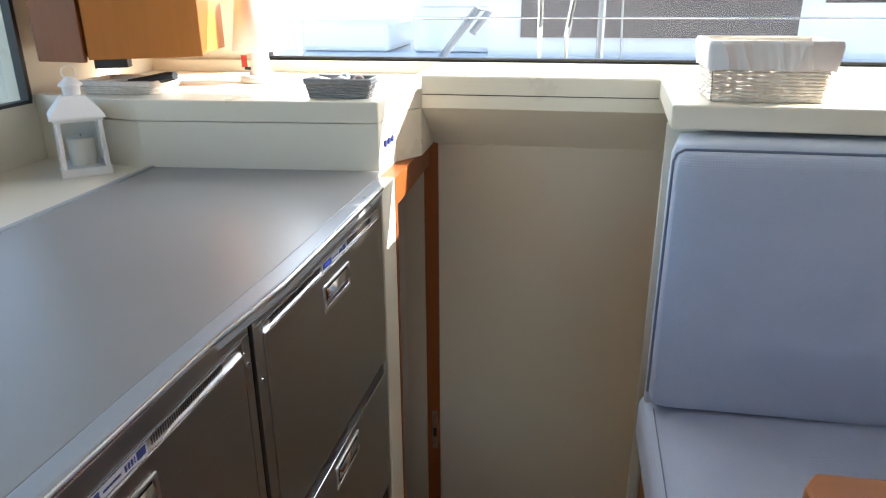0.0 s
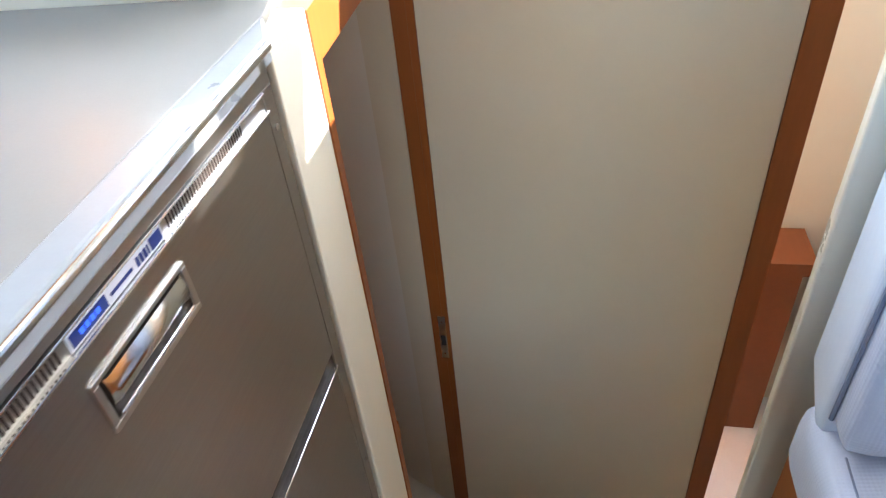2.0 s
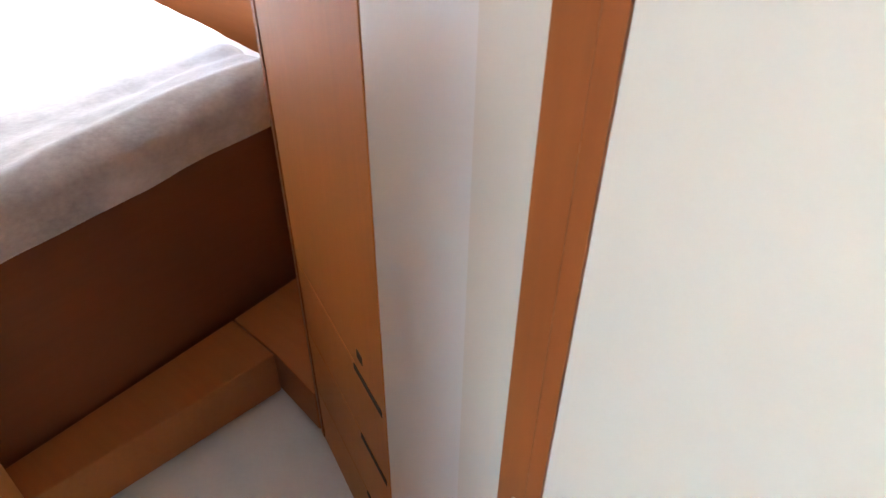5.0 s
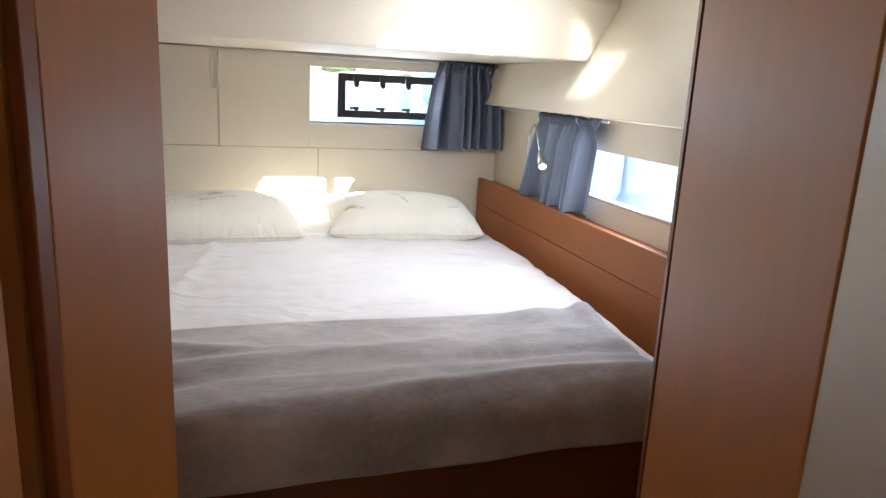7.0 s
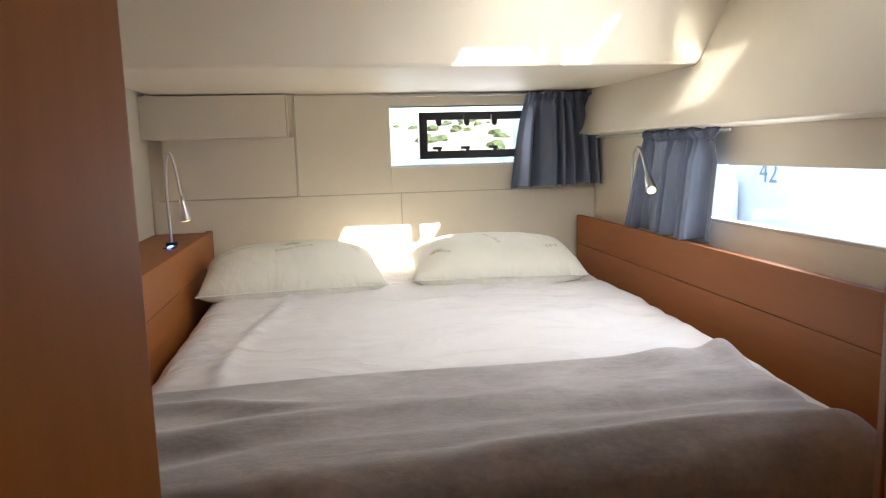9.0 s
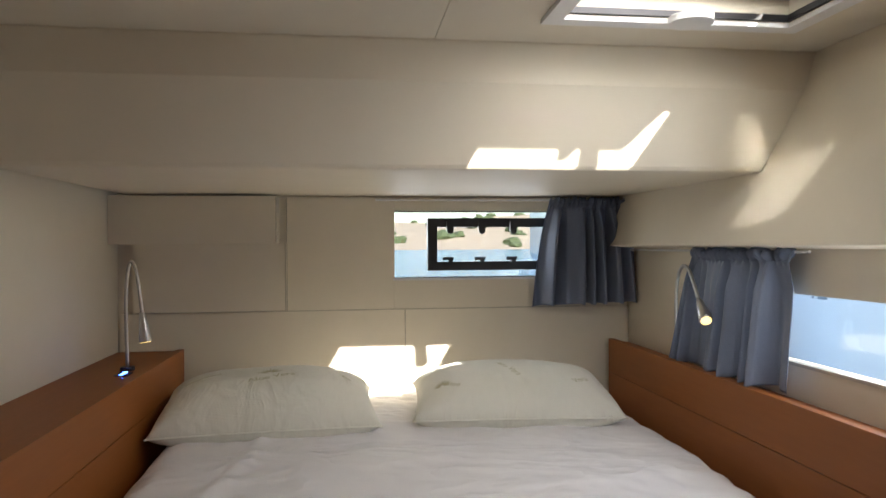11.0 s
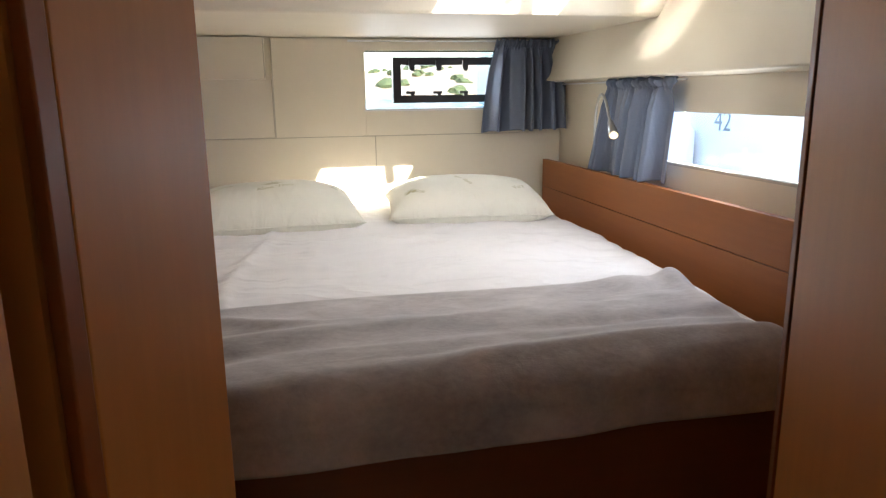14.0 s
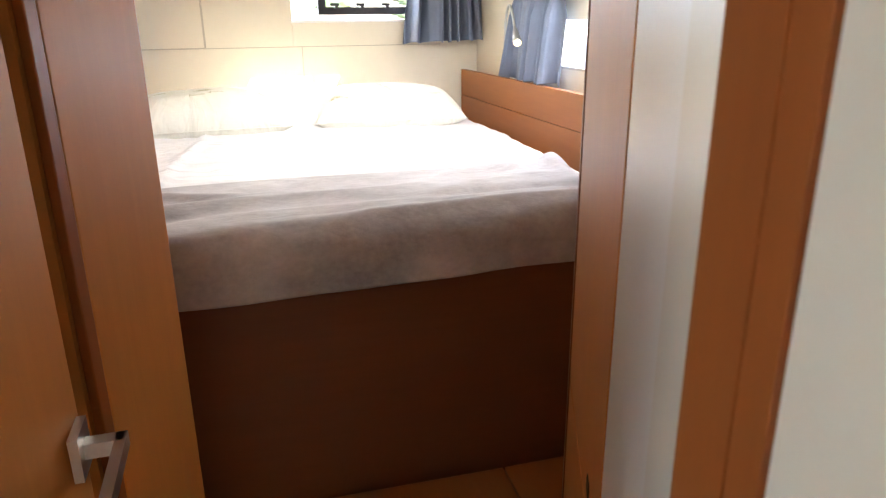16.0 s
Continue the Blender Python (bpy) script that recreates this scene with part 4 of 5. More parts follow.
part("drip_lip", prism([(x + 0.005, y) for x, y in OUTER] + [(x - 0.004, y) for x, y in OUTER[::-1]], 2.069, 2.0785, 0.003), CHROME, worktop, "bright metal nosing")
part("side_edging", box(-0.727, -0.7135, 0.30, 2.214, 2.045, 2.083, 0.003), TOP_EDGE, worktop)
solid("counter_ledge", box(-1.10, -0.7275, 0.30, 2.285, 2.0, 2.076, 0.003), GEL, "cream ledge between the worktop and the side window", "ledge", "structure")
solid("galley_cabinet", prism([(-0.15, 0.30), (-0.135, 1.40), (-0.100, 2.112), (-0.65, 2.112), (-0.65, 1.83), (-1.05, 1.83), (-1.05, 0.30)], SZ, 2.044), GEL, "galley cabinet under the worktop", "cabinet")


def cold_unit(a, b, label, first):
    """A steel unit of two drawers: frame, grille, label and flap handle on each front."""
    a, b = Vector(a), Vector(b)
    d = (b - a).normalized()
    w = (b - a).length

    def q(s):
        p = a + d * s
        return (p.x, p.y)

    def face(s0, s1, z0, z1, out, width=0.0, back=0.004):
        n = Vector((d.y, -d.x))
        p0, p1 = a + d * s0, a + d * s1
        pts = [p0 - n * back, p1 - n * back, p1 + n * out, p0 + n * out]
        return prism([(p.x, p.y) for p in pts], z0, z1, width)

    ob = thing("drawer_fridge", (*q(w / 2), SZ), label, "fridge", "steel cold drawers")
    part("frame_top", face(0, w, 2.037, 2.068, 0.004, 0.001), STEEL, ob)
    part("back_plate", face(0.002, w - 0.002, 1.14, 2.067, 0.0, 0, 0.03), DARK_GAP, ob)
    part("stile", face(0, 0.031, 1.14, 2.0365, 0.004, 0.001), STEEL, ob)
    part("stile", face(w - 0.024, w, 1.14, 2.0365, 0.004, 0.001), STEEL, ob)
    for top, low in ((2.036, 1.603), (1.596, 1.20)):
        head = top - 0.019
        fr = part("drawer_front", face(0.034, w - 0.027, low, head - 0.003, 0.005, 0.0015), STEEL, ob)
        if top > 1.9:
            part("top_rail", face(0.0315, w - 0.0245, top - 0.003, top, 0.006, 0.0008), CHROME, ob)
            gr = part("grille", face(0.034, w - 0.027, head - 0.002, top - 0.004, 0.003), STEEL, ob)
            bm = bmesh.new()
            for k0, k1 in ((0.06, first - 0.012), (first + 0.150, w - 0.09)):
                k = k0
                while k < k1:
                    join(bm, face(k, k + 0.0022, head + 0.001, top - 0.006, 0.0036))
                    k += 0.0052
            part("slot_field", bm, DARK_GAP, gr)["kind"] = "stuff"
            lb = part("label", face(first, first + 0.139, head - 0.001, top - 0.004, 0.0045), LABEL, ob, "silver label with blue print")
            part("printed_block", face(first + 0.003, first + 0.050, head + 0.001, top - 0.006, 0.005), BLUE_PRINT, lb)
            part("printed_block", face(first + 0.118, first + 0.136, head + 0.001, top - 0.006, 0.005), BLUE_PRINT, lb)
            for m0, m1 in ((0.095, 0.099), (0.101, 0.105), (0.107, 0.111), (0.113, 0.115)):
                part("printed_bar", face(first + m0, first + m1, head + 0.002, top - 0.008, 0.005), BLUE_PRINT, lb)
            part("printed_line", face(first + 0.056, first + 0.088, head + 0.005, head + 0.008, 0.005), BLUE_PRINT, lb)
            for m in range(4):
                part("display_segment", face(first + 0.014 + 0.007 * m, first + 0.019 + 0.007 * m, head + 0.005, head + 0.010, 0.0054), BLUE_DISPLAY, lb)
        part("front_lip", face(0.033, w - 0.026, head - 0.005, head - 0.002, 0.009, 0.0008), CHROME, fr)
        h0, h1, hz1 = first - 0.006, first + 0.145, head - 0.033
        hz0 = hz1 - 0.058
        rim = face(h0, h1, hz1 - 0.005, hz1, 0.0085, 0.001)
        for bar in ((h0, h1, hz0, hz0 + 0.007), (h0, h0 + 0.008, hz0 + 0.007, hz1 - 0.005), (h1 - 0.008, h1, hz0 + 0.007, hz1 - 0.005)):
            join(rim, face(*bar, 0.0085, 0.001))
        hb = part("handle_rim", rim, SATIN, fr)
        # Nearly flush dark plate: the shade inside the handle is put into its colour.
        part("recess", face(h0 + 0.008, h1 - 0.008, hz0 + 0.007, hz1 - 0.005, 0.0056), DARK_GAP, hb)
        bm = bmesh.new()
        rows = []
        for m in range(9):
            f = m / 8
            p = 0.006 + 0.010 * math.sin(math.pi * (0.15 + 0.75 * f))
            z = hz1 - 0.006 - 0.030 * f
            n2 = Vector((d.y, -d.x))
            ring_row = []
            for e0, e1 in ((0.012, 0.4), (0.017, 1.0)):
                q0 = a + d * (h0 + e0) + n2 * (0.006 + (p - 0.006) * e1)
                ring_row.append(bm.verts.new((q0.x, q0.y, z)))
            for e0, e1 in ((0.017, 1.0), (0.012, 0.4)):
                q0 = a + d * (h1 - e0) + n2 * (0.006 + (p - 0.006) * e1)
                ring_row.append(bm.verts.new((q0.x, q0.y, z)))
            rows.append(ring_row)
        for r0, r1 in zip(rows, rows[1:]):
            for m in range(3):
                bm.faces.new((r0[m], r0[m + 1], r1[m + 1], r1[m]))
        part("flap", bm, CHROME, hb, "bright bulging steel flap", True)
        part("pull_lip", face(h0 + 0.012, h1 - 0.012, hz0 + 0.009, hz0 + 0.013, 0.0105, 0.0012), CHROME, hb)
    for s, z in ((0.015, 1.935), (0.015, 1.30), (w - 0.012, 1.985), (w - 0.012, 1.3)):
        p = a + d * s
        n = Vector((d.y, -d.x, 0))
        part("screw", disc(Vector((p.x, p.y, z)) + n * 0.0035, n, 0.0045, 0.002, 12), CHROME, ob)
    return ob


cold_unit((-0.060, 1.397), (-0.033, 2.096), "brushed steel drawer fridge under the worktop", 0.297)
cold_unit((-0.079, 0.60), (-0.063, 1.387), "brushed steel drawer fridge next to its twin", 0.37)

sock = thing("socket_strip", (-0.073, 2.36, 2.14), "three small blue push buttons on the cream post", "switch")
for k in range(3):
    part("pilot_light", disc((-0.0738, 2.325 + 0.038 * k, 2.143), (1, 0, 0), 0.0095, 0.006, 16, 0.002), BLUE_PRINT, sock)

# upper cupboard
cup = thing("wall_cupboard", (-0.7, 2.5, 2.40), "cherry wood wall cupboard over the galley shelf", "cupboard")
part("body", prism([(-1.017, 2.25), (-0.862, 2.228), (-0.611, 2.372), (-0.665, 2.62), (-1.017, 2.62)], 2.374, 3.20, 0.003), WOOD, cup)
part("cupboard_door", slab((-0.859, 2.217), (-0.606, 2.362), 2.369, 3.20, 0.014, 0.002), WOOD, cup)
part("side_panel", slab((-1.022, 2.239), (-0.863, 2.216), 2.362, 3.20, 0.012, 0.002), WOOD_EDGE, cup)
part("catch", prism([(-0.857, 2.23), (-0.785, 2.272), (-0.795, 2.31), (-0.875, 2.27)], 2.344, 2.3735, 0.002), BLACK, cup)


def lantern(x, y, z):
    """White metal candle lantern: foot, posts, panes, pitched roof, cap, ring and candle."""
    ob = thing("lantern", (x, y, z), "white metal candle lantern with glass panes", "lantern")
    s, t, h = 0.062, 0.050, 0.145
    part("foot", box(x - s, x + s, y - s, y + s, z, z + 0.022, 0.003), WHITE, ob)
    part("top_rim", box(x - 0.060, x + 0.060, y - 0.060, y + 0.060, z + h, z + h + 0.010, 0.002), WHITE, ob)
    for sx in (-1, 1):
        for sy in (-1, 1):
            part("post", tube([(x + sx * (s - 0.009), y + sy * (s - 0.009), z + 0.02), (x + sx * t, y + sy * t, z + h)], 0.0075, 4), WHITE, ob)
    for sx, sy in ((1, 0), (-1, 0), (0, 1), (0, -1)):
        c = Vector((x + sx * 0.050, y + sy * 0.050, 0))
        part("pane", box(c.x - (0.001 if sx else 0.045), c.x + (0.001 if sx else 0.045), c.y - (0.001 if sy else 0.045), c.y + (0.001 if sy else 0.045), z + 0.022, z + h), GLASS, ob)
    bm = bmesh.new()
    rings = [[bm.verts.new((x + a * r, y + b * r, z + q)) for a, b in ((-1, -1), (1, -1), (1, 1), (-1, 1))] for r, q in ((0.068, h + 0.008), (0.066, h + 0.014), (0.030, h + 0.062), (0.026, h + 0.064))]
    for a, b in zip(rings, rings[1:]):
        for k in range(4):
            bm.faces.new((a[k], a[(k + 1) % 4], b[(k + 1) % 4], b[k]))
    bm.faces.new(rings[-1])
    bm.faces.new(rings[0][::-1])
    part("roof", bm, WHITE, ob)
    part("chimney", tube([(x, y, z + h + 0.062), (x, y, z + h + 0.090)], 0.022, 18), WHITE, ob)
    part("cap", tube([(x, y, z + h + 0.088), (x, y, z + h + 0.094), (x, y, z + h + 0.112)], [0.030, 0.028, 0.006], 18), WHITE, ob)
    part("ring", tube([(x + 0.016 * math.cos(a), y, z + h + 0.122 + 0.016 * math.sin(a)) for a in (k * math.pi / 12 for k in range(25))], 0.0022, 6), WHITE, ob)
    cd = part("candle", tube([(x, y, z + 0.022), (x, y, z + 0.095), (x, y, z + 0.098), (x, y, z + 0.092)], [0.034, 0.034, 0.031, 0.024], 22), CANDLE, ob, "thick ivory candle")
    part("wick", tube([(x, y, z + 0.09), (x + 0.002, y, z + 0.104)], 0.0012, 5), BLACK, cd)
    return ob


lamp_ob = lantern(-0.880, 2.150, 2.0765)
lamp_ob.rotation_euler = (0, 0, radians(40))


def basket(name, x, y, z, w, dpt, h, flare, rows, material, label, turn=0.0):
    """A wicker basket: rows of woven strands over stakes, with a thick rim."""
    ob = thing(name, (x, y, z), label, "basket")
    rot = Matrix.Rotation(radians(turn), 3, "Z")

    def outline(f, k, n):
        sx, sy = w / 2 * (1 + flare * f), dpt / 2 * (1 + flare * f)
        per = 2 * (sx + sy)
        u = (k / n) * 2 * per
        pts = [(-sx, -sy), (sx, -sy), (sx, sy), (-sx, sy)]
        ln = [2 * sx, 2 * sy, 2 * sx, 2 * sy]
        for i in range(4):
            if u <= ln[i] or i == 3:
                t = min(u / ln[i], 1)
                a, b = pts[i], pts[(i + 1) % 4]
                return Vector((a[0] + (b[0] - a[0]) * t, a[1] + (b[1] - a[1]) * t, 0))
            u -= ln[i]

    n = 72
    body = bmesh.new()
    for r in range(rows):
        f = (r + 0.5) / rows
        ph = (r % 2) * math.pi
        pts = []
        for k in range(n + 1):
            p = outline(f, k % n, n)
            q = p.normalized() * 0.0022 * math.sin(k * math.pi / 2 + ph)
            pts.append(Vector((x, y, z + h * f)) + rot @ (p + q))
        join(body, tube(pts, h / rows * 0.52, 5, False))
    part("weave", body, material, ob, "", True)
    rim = bmesh.new()
    for off in (0.0, 0.006):
        join(rim, tube([Vector((x, y, z + h + off)) + rot @ outline(1.0, k % n, n) for k in range(n + 1)], 0.0055, 6, False))
    part("rim", rim, material, ob, "", True)
    part("bottom", box(x - w / 2 * 0.98, x + w / 2 * 0.98, y - dpt / 2 * 0.98, y + dpt / 2 * 0.98, z, z + 0.006), material, ob)
    return ob


basket("basket", 0.850, 2.195, 2.3064, 0.232, 0.16, 0.118, 0.07, 16, WICKER, "white wicker basket with a cloth liner on the shelf")
bigb = bpy.data.objects["basket"]
bm = bmesh.new()
prof = [(0.1305, 0.058), (0.1320, 0.068), (0.1345, 0.100), (0.132, 0.108), (0.124, 0.109), (0.118, 0.06)]
loops = []
for r, q in prof:
    wob = [0.0015 * math.sin(3.1 * k + q * 90) for k in range(24)]
    pts = []
    for k in range(24):
        e, t = divmod(k, 6)
        t /= 6
        cx = [(-1, -1), (1, -1), (1, 1), (-1, 1)]
        a, b = cx[e], cx[(e + 1) % 4]
        pts.append((0.850 + (a[0] + (b[0] - a[0]) * t) * (r + wob[k]), 2.195 + (a[1] + (b[1] - a[1]) * t) * (r * 0.695 + wob[k]), 2.3064 + q * 1.2 + (wob[k] * 2 if q < 0.06 else 0)))
    loops.append([bm.verts.new(p) for p in pts])
for a, b in zip(loops, loops[1:]):
    for k in range(24):
        bm.faces.new((a[k], a[(k + 1) % 24], b[(k + 1) % 24], b[k]))
part("cloth_liner", bm, SHEET, bigb, "white cloth liner folded over the rim", True)
basket("basket", -0.196, 2.355, 2.2663, 0.158, 0.09, 0.042, 0.14, 6, GREY_WICKER, "small grey woven basket of chargers on the shelf")
for k, (dx, dy, dz, lx, ly, lz, tilt, mat) in enumerate(((-0.05, 0.0, 0.040, 0.045, 0.03, 0.018, 12, WHITE), (-0.008, 0.012, 0.046, 0.05, 0.026, 0.016, -24, LABEL), (0.02, -0.015, 0.043, 0.048, 0.024, 0.015, 18, WHITE))):
    bm = box(-lx / 2, lx / 2, -ly / 2, ly / 2, -lz / 2, lz / 2, 0.004)
    bm.transform(Matrix.Translation((-0.196 + dx, 2.350 + dy, 2.266 + dz)) @ Matrix.Rotation(radians(tilt), 4, "Y"))
    solid("charger", bm, mat, "small pale charger lying in the grey basket", "charger", group="chargers in the basket")
coil = [(-0.146 + 0.014 * math.cos(a), 2.345 + 0.004 * math.sin(a * 0.5), 2.312 + 0.012 * math.sin(a)) for a in (k * math.pi / 8 for k in range(49))]
solid("cable", tube(coil, 0.0028, 6), PINK, "pale pink coiled cable in the grey basket", "cable")

basket("tray_basket", -0.845, 2.365, 2.2663, 0.20, 0.13, 0.028, 0.16, 5, WICKER, "low white wicker tray on the galley shelf")
bm = tube([(-0.84, 2.350, 2.293), (-0.78, 2.34, 2.300), (-0.70, 2.325, 2.315), (-0.675, 2.32, 2.318)], [0.010, 0.014, 0.015, 0.012], 8)
solid("brush", bm, BLACK, "black plastic brush lying across the white tray", "brush")

LX, LY, LZ = -0.558, 2.635, 2.266
tl = thing("table_lamp", (LX, LY, LZ), "white plastic table lamp on the galley shelf", "lamp")
part("base", tube([(LX, LY, LZ + 0.0005), (LX, LY, LZ + 0.004), (LX, LY, LZ + 0.018), (LX, LY, LZ + 0.024)], [0.062, 0.066, 0.066, 0.056], 32), WHITE, tl, "", True)
part("stem", tube([(LX, LY, LZ + 0.022), (LX, LY, LZ + 0.05), (LX, LY, LZ + 0.20)], [0.036, 0.030, 0.026], 24), WHITE, tl, "", True)
part("shade", tube([(LX, LY, LZ + 0.098), (LX, LY, LZ + 0.100), (LX, LY, LZ + 0.27), (LX, LY, LZ + 0.275)], [0.080, 0.083, 0.058, 0.050], 36), WHITE, tl, "plain white tapered shade", True)
tag = part("tag", box(LX - 0.050, LX - 0.032, LY - 0.030, LY - 0.026, LZ + 0.048, LZ + 0.085, 0.001), RED, tl, "small red paper tag")
part("tag_foot", box(LX - 0.040, LX - 0.022, LY - 0.031, LY - 0.026, LZ + 0.040, LZ + 0.049, 0.001), BLACK, tag)

# settee and table
settee = thing("settee", (1.2, 1.9, SZ), "blue-grey upholstered settee on a wooden plinth", "sofa")


part("plinth", box(0.672, 2.6, 1.50, 2.095, 1.122, 1.454, 0.004), WOOD_LONG, settee)


def padded(x0, x1, y0, y1, z0, z1, r, puff, axis, lean=0.0):
    """An upholstered block: rounded edges, a crown on the face that is sat on or leant on, and slight dimples."""
    bm = box(x0, x1, y0, y1, z0, z1)
    bmesh.ops.subdivide_edges(bm, edges=bm.edges[:], cuts=22, use_grid_fill=True)
    cx, lx = (x0 + x1) / 2, (x1 - x0) / 2
    cy, ly = (y0 + y1) / 2, (y1 - y0) / 2
    cz, lz = (z0 + z1) / 2, (z1 - z0) / 2
    for v in bm.verts:
        c = v.co.copy()
        q = Vector((min(max(c.x, x0 + r), x1 - r), min(max(c.y, y0 + r), y1 - r), min(max(c.z, z0 + r), z1 - r)))
        e = c - q
        if e.length > 1e-6:
            c = q + e.normalized() * r
        u, w = abs(c.x - cx) / lx, abs((c.z - cz) / lz if axis == "y" else (c.y - cy) / ly)
        crown = puff * max(0.0, 1 - u ** 4) * max(0.0, 1 - w ** 4) + 0.004 * wrinkle(c.x * 3, c.y * 3 + c.z * 3, 1.2)
        if axis == "y" and c.y < cy:
            c.y -= crown
        if axis == "z" and c.z > cz:
            c.z += crown
        c.y += (c.z - z0) * lean
        v.co = c
    return bm


seat = part("seat", padded(0.634, 2.6, 1.46, 2.06, 1.455, 1.605, 0.045, 0.010, "z"), SEAT, settee, "pale blue-grey seat cushion", True)
bm = padded(0.640, 2.6, 1.988, 2.150, 1.560, 2.240, 0.028, 0.0, "y")
for v in bm.verts:
    v.co.x += 0.036 * (v.co.y - 1.988) / 0.162 * max(0.0, 1 - (v.co.x - 0.64) / 0.2)
bk = part("back_pad", bm, PIPING, settee, "pale blue padded back with rounded edges", True)
bc = part("back_cushion", padded(0.650, 1.45, 1.938, 2.000, 1.612, 2.221, 0.022, 0.010, "y", 0.03), SEAT, settee, "blue-grey back cushion with a sewn seam", True)
seam = [(0.6475, 1.985, 1.632), (0.6475, 1.985, 2.198), (0.653, 1.985, 2.214), (0.668, 1.985, 2.2235), (1.43, 1.985, 2.2235)]
part("seam", tube(seam, 0.0032, 6), SEAM, bc, "dark sewn seam")
part("seam", tube([(0.650, 1.475, 1.602), (0.660, 1.945, 1.610)], 0.0016, 6), SEAM, seat)
table = thing("table", (1.4, 1.0, SZ), "cherry wood saloon table with rounded edges", "table")
part("tabletop", prism([(0.800, 0.55), (0.800, 1.41), (0.828, 1.452), (2.0, 1.452), (2.0, 0.55)], 1.80, 1.838, 0.010), WOOD_LONG, table)
part("pedestal", box(1.2, 1.4, 0.85, 1.05, SZ, 1.80, 0.01), WOOD, table)

# ---- washroom things ----
vanity = thing("vanity", (0.97, 3.1, 0.0), "dark cherry wood washroom cabinet", "cabinet")
part("body", box(0.83, 1.075, 3.20, 3.355, 0.0, 0.83, 0.004), DARKENED_WOOD, vanity)
part("top", box(0.81, 1.098, 3.17, 3.357, 0.83, 0.88, 0.006), DARKENED_WOOD, vanity)


def towel_place(u, v):
    w = 0.02 + 0.075 * v ** 0.8
    x = 1.190 + (u - 0.5) * 2 * w + 0.08 * v
    d = 0.018 * math.sin(u * 14 + 1.0) * (0.4 + 0.6 * v) + 0.03
    return (x, 3.345 - d, 0.97 - 0.66 * v + 0.13 * (u - 0.5) * v)


tw = thing("towel", (1.20, 3.34, 0.3), "white hand towel hanging from a hook", "towel")
part("cloth", sheet_mesh(40, 40, towel_place, 0.005), TOWEL, tw, "", True)
hk = thing("towel_hook", (1.180, 3.355, 0.99), "small metal towel hook on the washroom wall", "hook")
part("rose", disc((1.180, 3.3595, 1.0), (0, -1, 0), 0.02, 0.006, 18), SATIN, hk)
part("peg", tube([(1.180, 3.354, 1.0), (1.180, 3.325, 0.985), (1.180, 3.318, 1.0)], 0.005, 8), SATIN, hk)
bt = thing("soap_bottle", (1.16, 3.2, 0.40), "small white bottle with a dark band", "bottle")
part("body", tube([(1.165, 3.30, 0.40), (1.165, 3.30, 0.46), (1.165, 3.30, 0.48)], [0.02, 0.02, 0.012], 14), WHITE, bt)
part("band", tube([(1.165, 3.30, 0.42), (1.165, 3.30, 0.435)], 0.0205, 14), BLACK, bt)

# ---- outside ----
bm = bmesh.new()
FAR, HX, HY = 1500.0, (-3.5, 3.3), (0.5, 4.05)
WZ = 0.48
for x0, x1, y0, y1 in ((-FAR, HX[0], -FAR, FAR), (HX[1], FAR, -FAR, FAR), (HX[0], HX[1], -FAR, HY[0]), (HX[0], HX[1], HY[1], FAR)):
    vs = [bm.verts.new(p) for p in ((x0, y0, WZ), (x1, y0, WZ), (x1, y1, WZ), (x0, y1, WZ))]
    bm.faces.new(vs)
solid("water", bm, WATER, "rippled blue-green sea", "sea", "structure")


def shore_place(u, v):
    y = -260 + 620 * u
    x = -150 - 240 * v + 6 * wrinkle(0.3, y, 0.03)
    z = WZ - 0.5 + 21 * v ** 0.8 * (0.75 + 0.5 * wrinkle(x, y, 0.012)) + 1.2 * wrinkle(x, y, 0.12) * min(1, v * 8) + 0.5 * abs(wrinkle(x, y, 0.5)) * math.exp(-v * 20)
    return (x, y, z)


solid("shore", sheet_mesh(160, 40, shore_place), SHORE, "dry stony shore across the water", "shore", "structure", smooth=True)
rnd = random.Random(11)
bm = bmesh.new()
for k in range(1500):
    u, v = rnd.random(), rnd.random() * 0.85 + 0.05
    if wrinkle(u * 30, v * 9, 1.0) < 0.02 + 0.1 * (k % 3):
        continue
    x, y, z = shore_place(u, v)
    r = rnd.uniform(0.8, 2.6)
    c = bmesh.new()
    bmesh.ops.create_icosphere(c, subdivisions=2, radius=r)
    for w in c.verts:
        w.co *= 1 + 0.55 * wrinkle(w.co.x * 2 + k, w.co.y * 2 + w.co.z * 2, 1.4)
        w.co.z *= 0.6
    c.transform(Matrix.Translation((x, y, z + r * 0.2)))
    join(bm, c)
ob = solid("scrub", bm, SCRUB, "low green scrub over the far shore", "bushes", "stuff")

boat = thing("sailing_boat", (1.0, 7.0, 0.4), "white sailing boat moored alongside with dark windows", "boat")
NY = 5.4
part("hull", prism([(-5.05, NY + 0.1), (-4.9, NY), (-1.0, NY), (6.0, NY), (9.5, NY + 1.5), (9.5, NY + 4), (-5.05, NY + 4)], 0.36, 2.02, 0.05), HULL_WHITE, boat)
part("toe_rail", prism([(-4.95, NY + 0.03), (6.0, NY + 0.03), (6.0, NY + 0.09), (-4.95, NY + 0.09)], 2.02, 2.05, 0.008), HULL_WHITE, boat)
roof = part("coachroof", box(-0.25, 8.0, NY + 1.1, NY + 3.5, 2.02, 3.0, 0.06), HULL_WHITE, boat)
part("dark_window", box(0.02, 2.16, NY + 1.07, NY + 1.11, 2.17, 2.80, 0.03), HULL_DARK, roof, "long dark window")
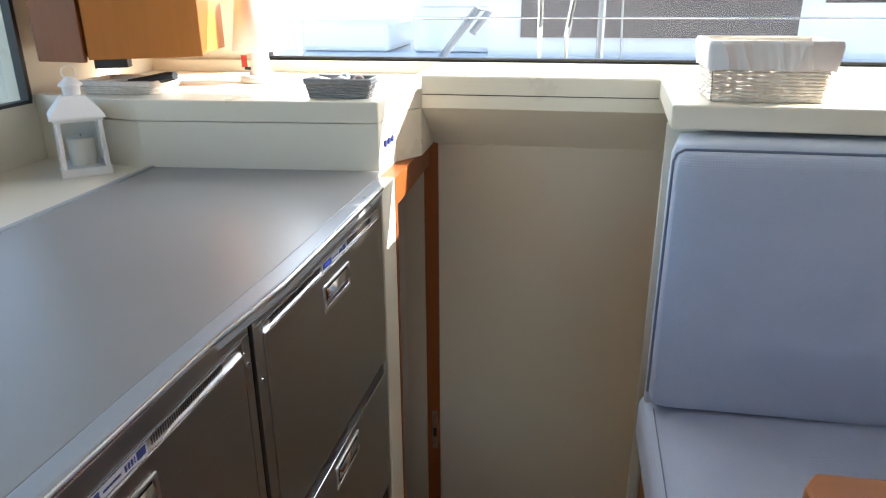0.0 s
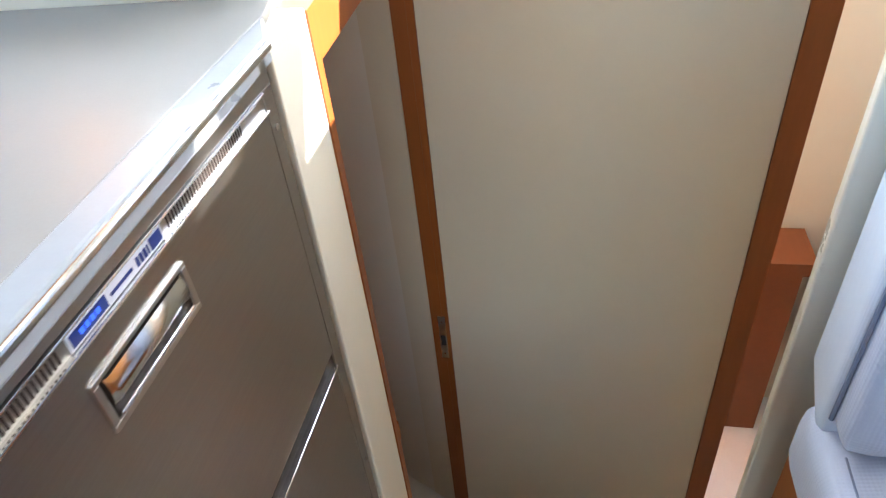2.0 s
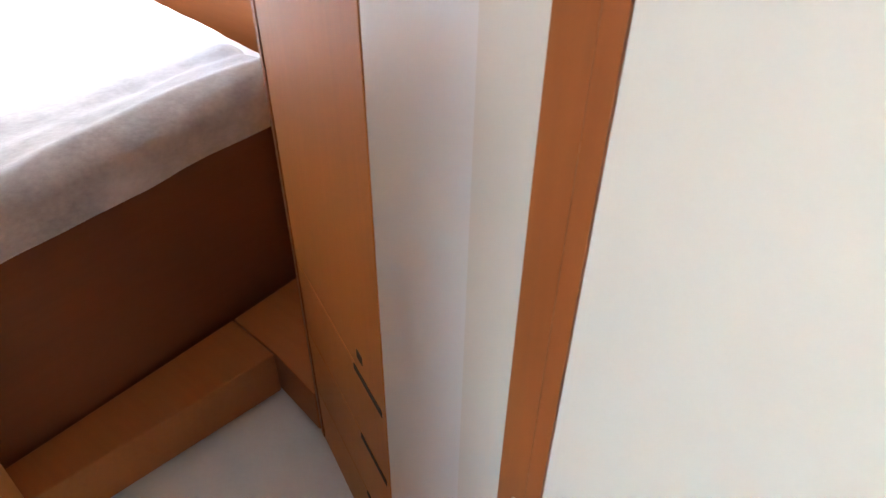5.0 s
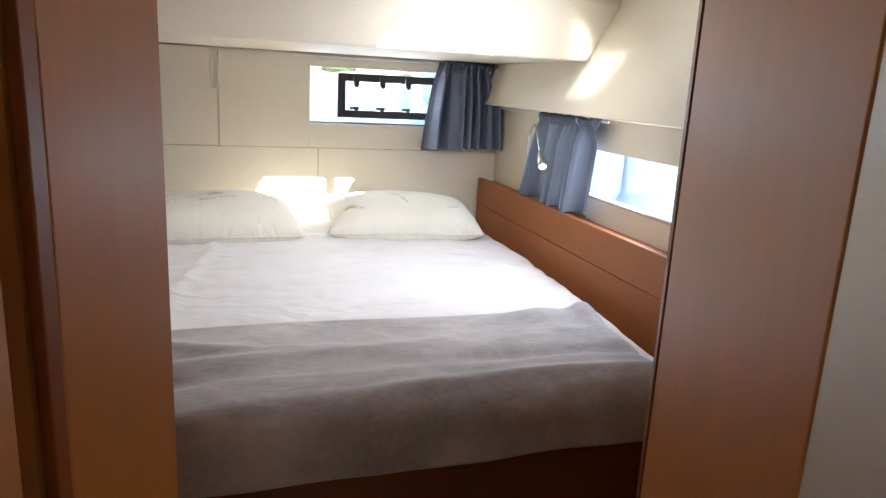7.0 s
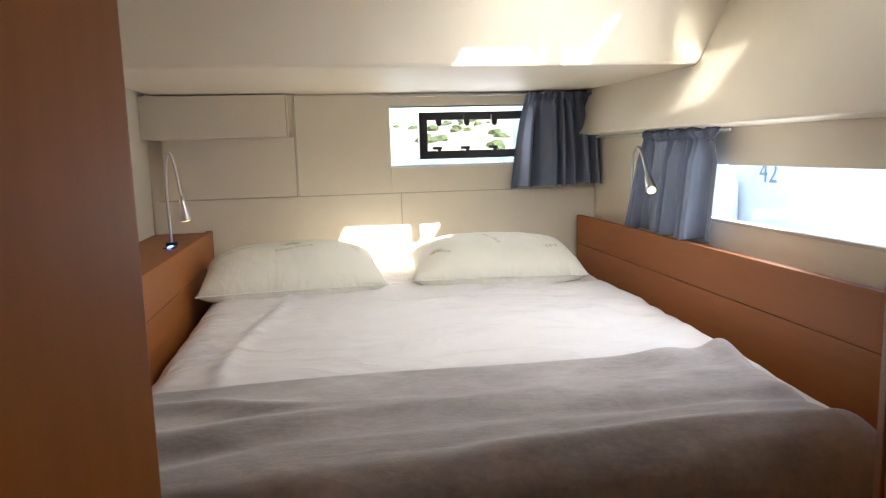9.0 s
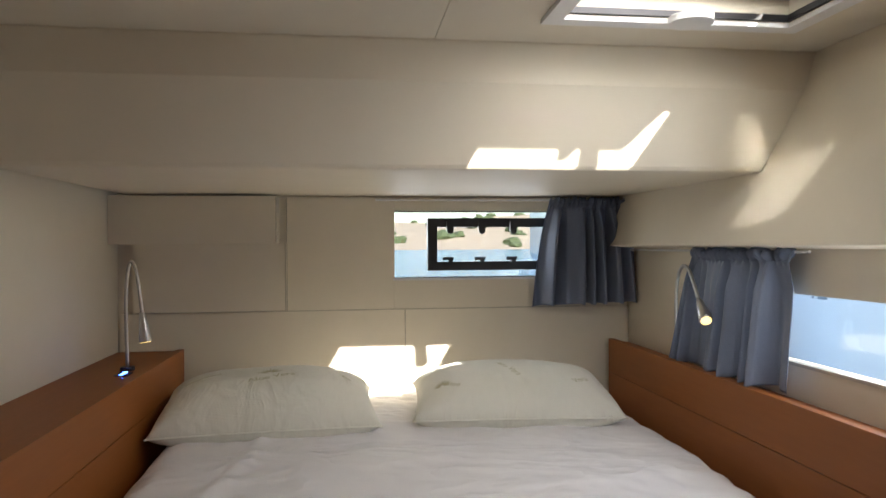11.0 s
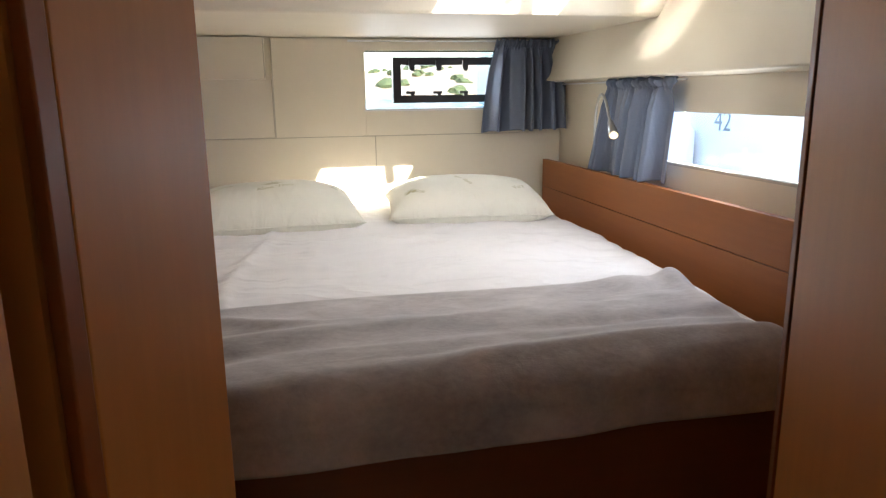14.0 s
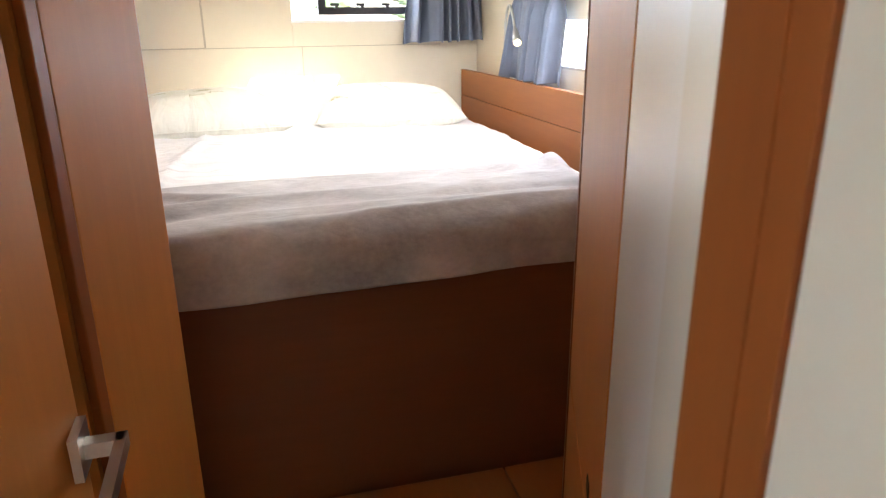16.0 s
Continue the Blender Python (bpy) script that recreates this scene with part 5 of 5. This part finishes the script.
part("rubbing_stripe", box(2.33, 3.08, NY + 1.085, NY + 1.105, 2.435, 2.455, 0.004), BLACK, roof, "thin black stripe")
part("locker", prism([(-2.0, NY + 1.3), (-1.15, NY + 1.3), (-1.15, NY + 2.4), (-2.0, NY + 2.4)], 2.02, 2.30, 0.05), HULL_WHITE, boat)
for x, lean in ((0.22, 0.0), (0.40, 0.05)):
    tb = part("turnbuckle", tube([(x, NY + 0.05, 2.24), (x + lean, NY + 0.05, 2.56)], 0.020, 8), CHROME, boat)
    part("slot", tube([(x + lean * 0.2, NY + 0.027, 2.30), (x + lean * 0.8, NY + 0.027, 2.48)], 0.009, 6), BLACK, tb)
    part("rigging_wire", tube([(x + lean, NY + 0.05, 2.55), (x + lean * 6, NY + 0.3, 6.0)], 0.008, 6), CHROME, boat)
    part("fork", tube([(x, NY + 0.05, 2.03), (x, NY + 0.05, 2.26)], 0.012, 8), CHROME, boat)
part("ball_fender", disc((-0.52, NY + 0.95, 2.55), (0, 1, 0), 0.05, 0.05, 18, 0.015), TEAL, boat, "turquoise ball fender")
# Two plain grey lines stand in for the lettering on the boat.
for z in (2.30, 2.40):
    part("lettering_line", box(-0.85, -0.28, NY + 1.295, NY + 1.298, z, z + 0.006), SIGN_GREY, boat)
part("deckhouse_side", prism([(-0.95, NY + 1.3), (-0.2, NY + 1.3), (-0.2, NY + 2.4), (-0.95, NY + 2.4)], 2.02, 2.85, 0.05), HULL_WHITE, boat)
for x in (-3.4, -1.5, 3.1, 5.0):
    st = part("stanchion", tube([(x, NY + 0.06, 2.06), (x, NY + 0.06, 2.68)], 0.016, 8), CHROME, boat)
for z in (2.36, 2.66):
    part("guard_wire", tube([(-4.8, NY + 0.2, z), (-3.4, NY + 0.06, z), (7.0, NY + 0.06, z)], 0.006, 6), CHROME, boat)
part("shroud", tube([(0.63, NY + 0.2, 2.02), (0.64, NY + 0.5, 6.0)], 0.026, 8), SIGN_GREY, boat)
part("shroud", tube([(0.78, NY + 0.2, 2.02), (0.66, NY + 0.5, 6.0)], 0.009, 6), SIGN_GREY, boat)
bm = tube([(-0.52, NY + 0.15, 2.03), (-0.22, NY + 0.15, 2.42), (-0.14, NY + 0.15, 2.40), (-0.26, NY + 0.15, 2.25)], 0.028, 8)
part("boarding_arm", bm, SIGN_GREY, boat, "dark grey folding arm")
for x, name in ((-4.77, "fender"), (2.6, "fender")):
    fd = part(name, tube([(x, NY - 0.13, 0.62), (x, NY - 0.13, 0.66), (x, NY - 0.13, 0.72), (x, NY - 0.13, 1.05), (x, NY - 0.13, 1.13), (x, NY - 0.13, 1.2)], [0.02, 0.08, 0.12, 0.12, 0.07, 0.02], 16), WHITE, boat, "white fender", True)
    part("fender_line", tube([(x, NY - 0.13, 1.2), (x, NY - 0.01, 2.06)], 0.007, 6), WHITE, fd)
pts, faces = letters("42", 0.20)
bm = bmesh.new()
vs = [bm.verts.new((-4.42 + p.x, NY - 0.004, 1.125 + p.y)) for p in pts]
for f in faces:
    bm.faces.new([vs[i] for i in f])
part("numerals", bm, SIGN_GREY, boat, "grey painted number")

tender = thing("motor_boat", (-8.5, 5.2, 0.5), "white boat with a black outboard behind the window", "boat")
part("hull", prism([(-12.5, 5.6), (-8.0, 4.6), (-7.2, 4.7), (-7.2, 6.9), (-12.5, 6.2)], 0.40, 1.15, 0.08), HULL_WHITE, tender)
part("cabin", prism([(-11.0, 5.4), (-8.6, 5.0), (-8.4, 6.5), (-11.0, 6.2)], 1.15, 2.4, 0.12), HULL_WHITE, tender)
ob = part("outboard", box(-7.15, -6.85, 4.05, 4.45, 0.55, 1.02, 0.07), BLACK, tender, "black outboard motor")
part("rail", tube([(-7.4, 4.7, 1.15), (-7.6, 4.75, 1.75), (-9.0, 4.95, 1.8)], 0.02, 8), CHROME, tender)
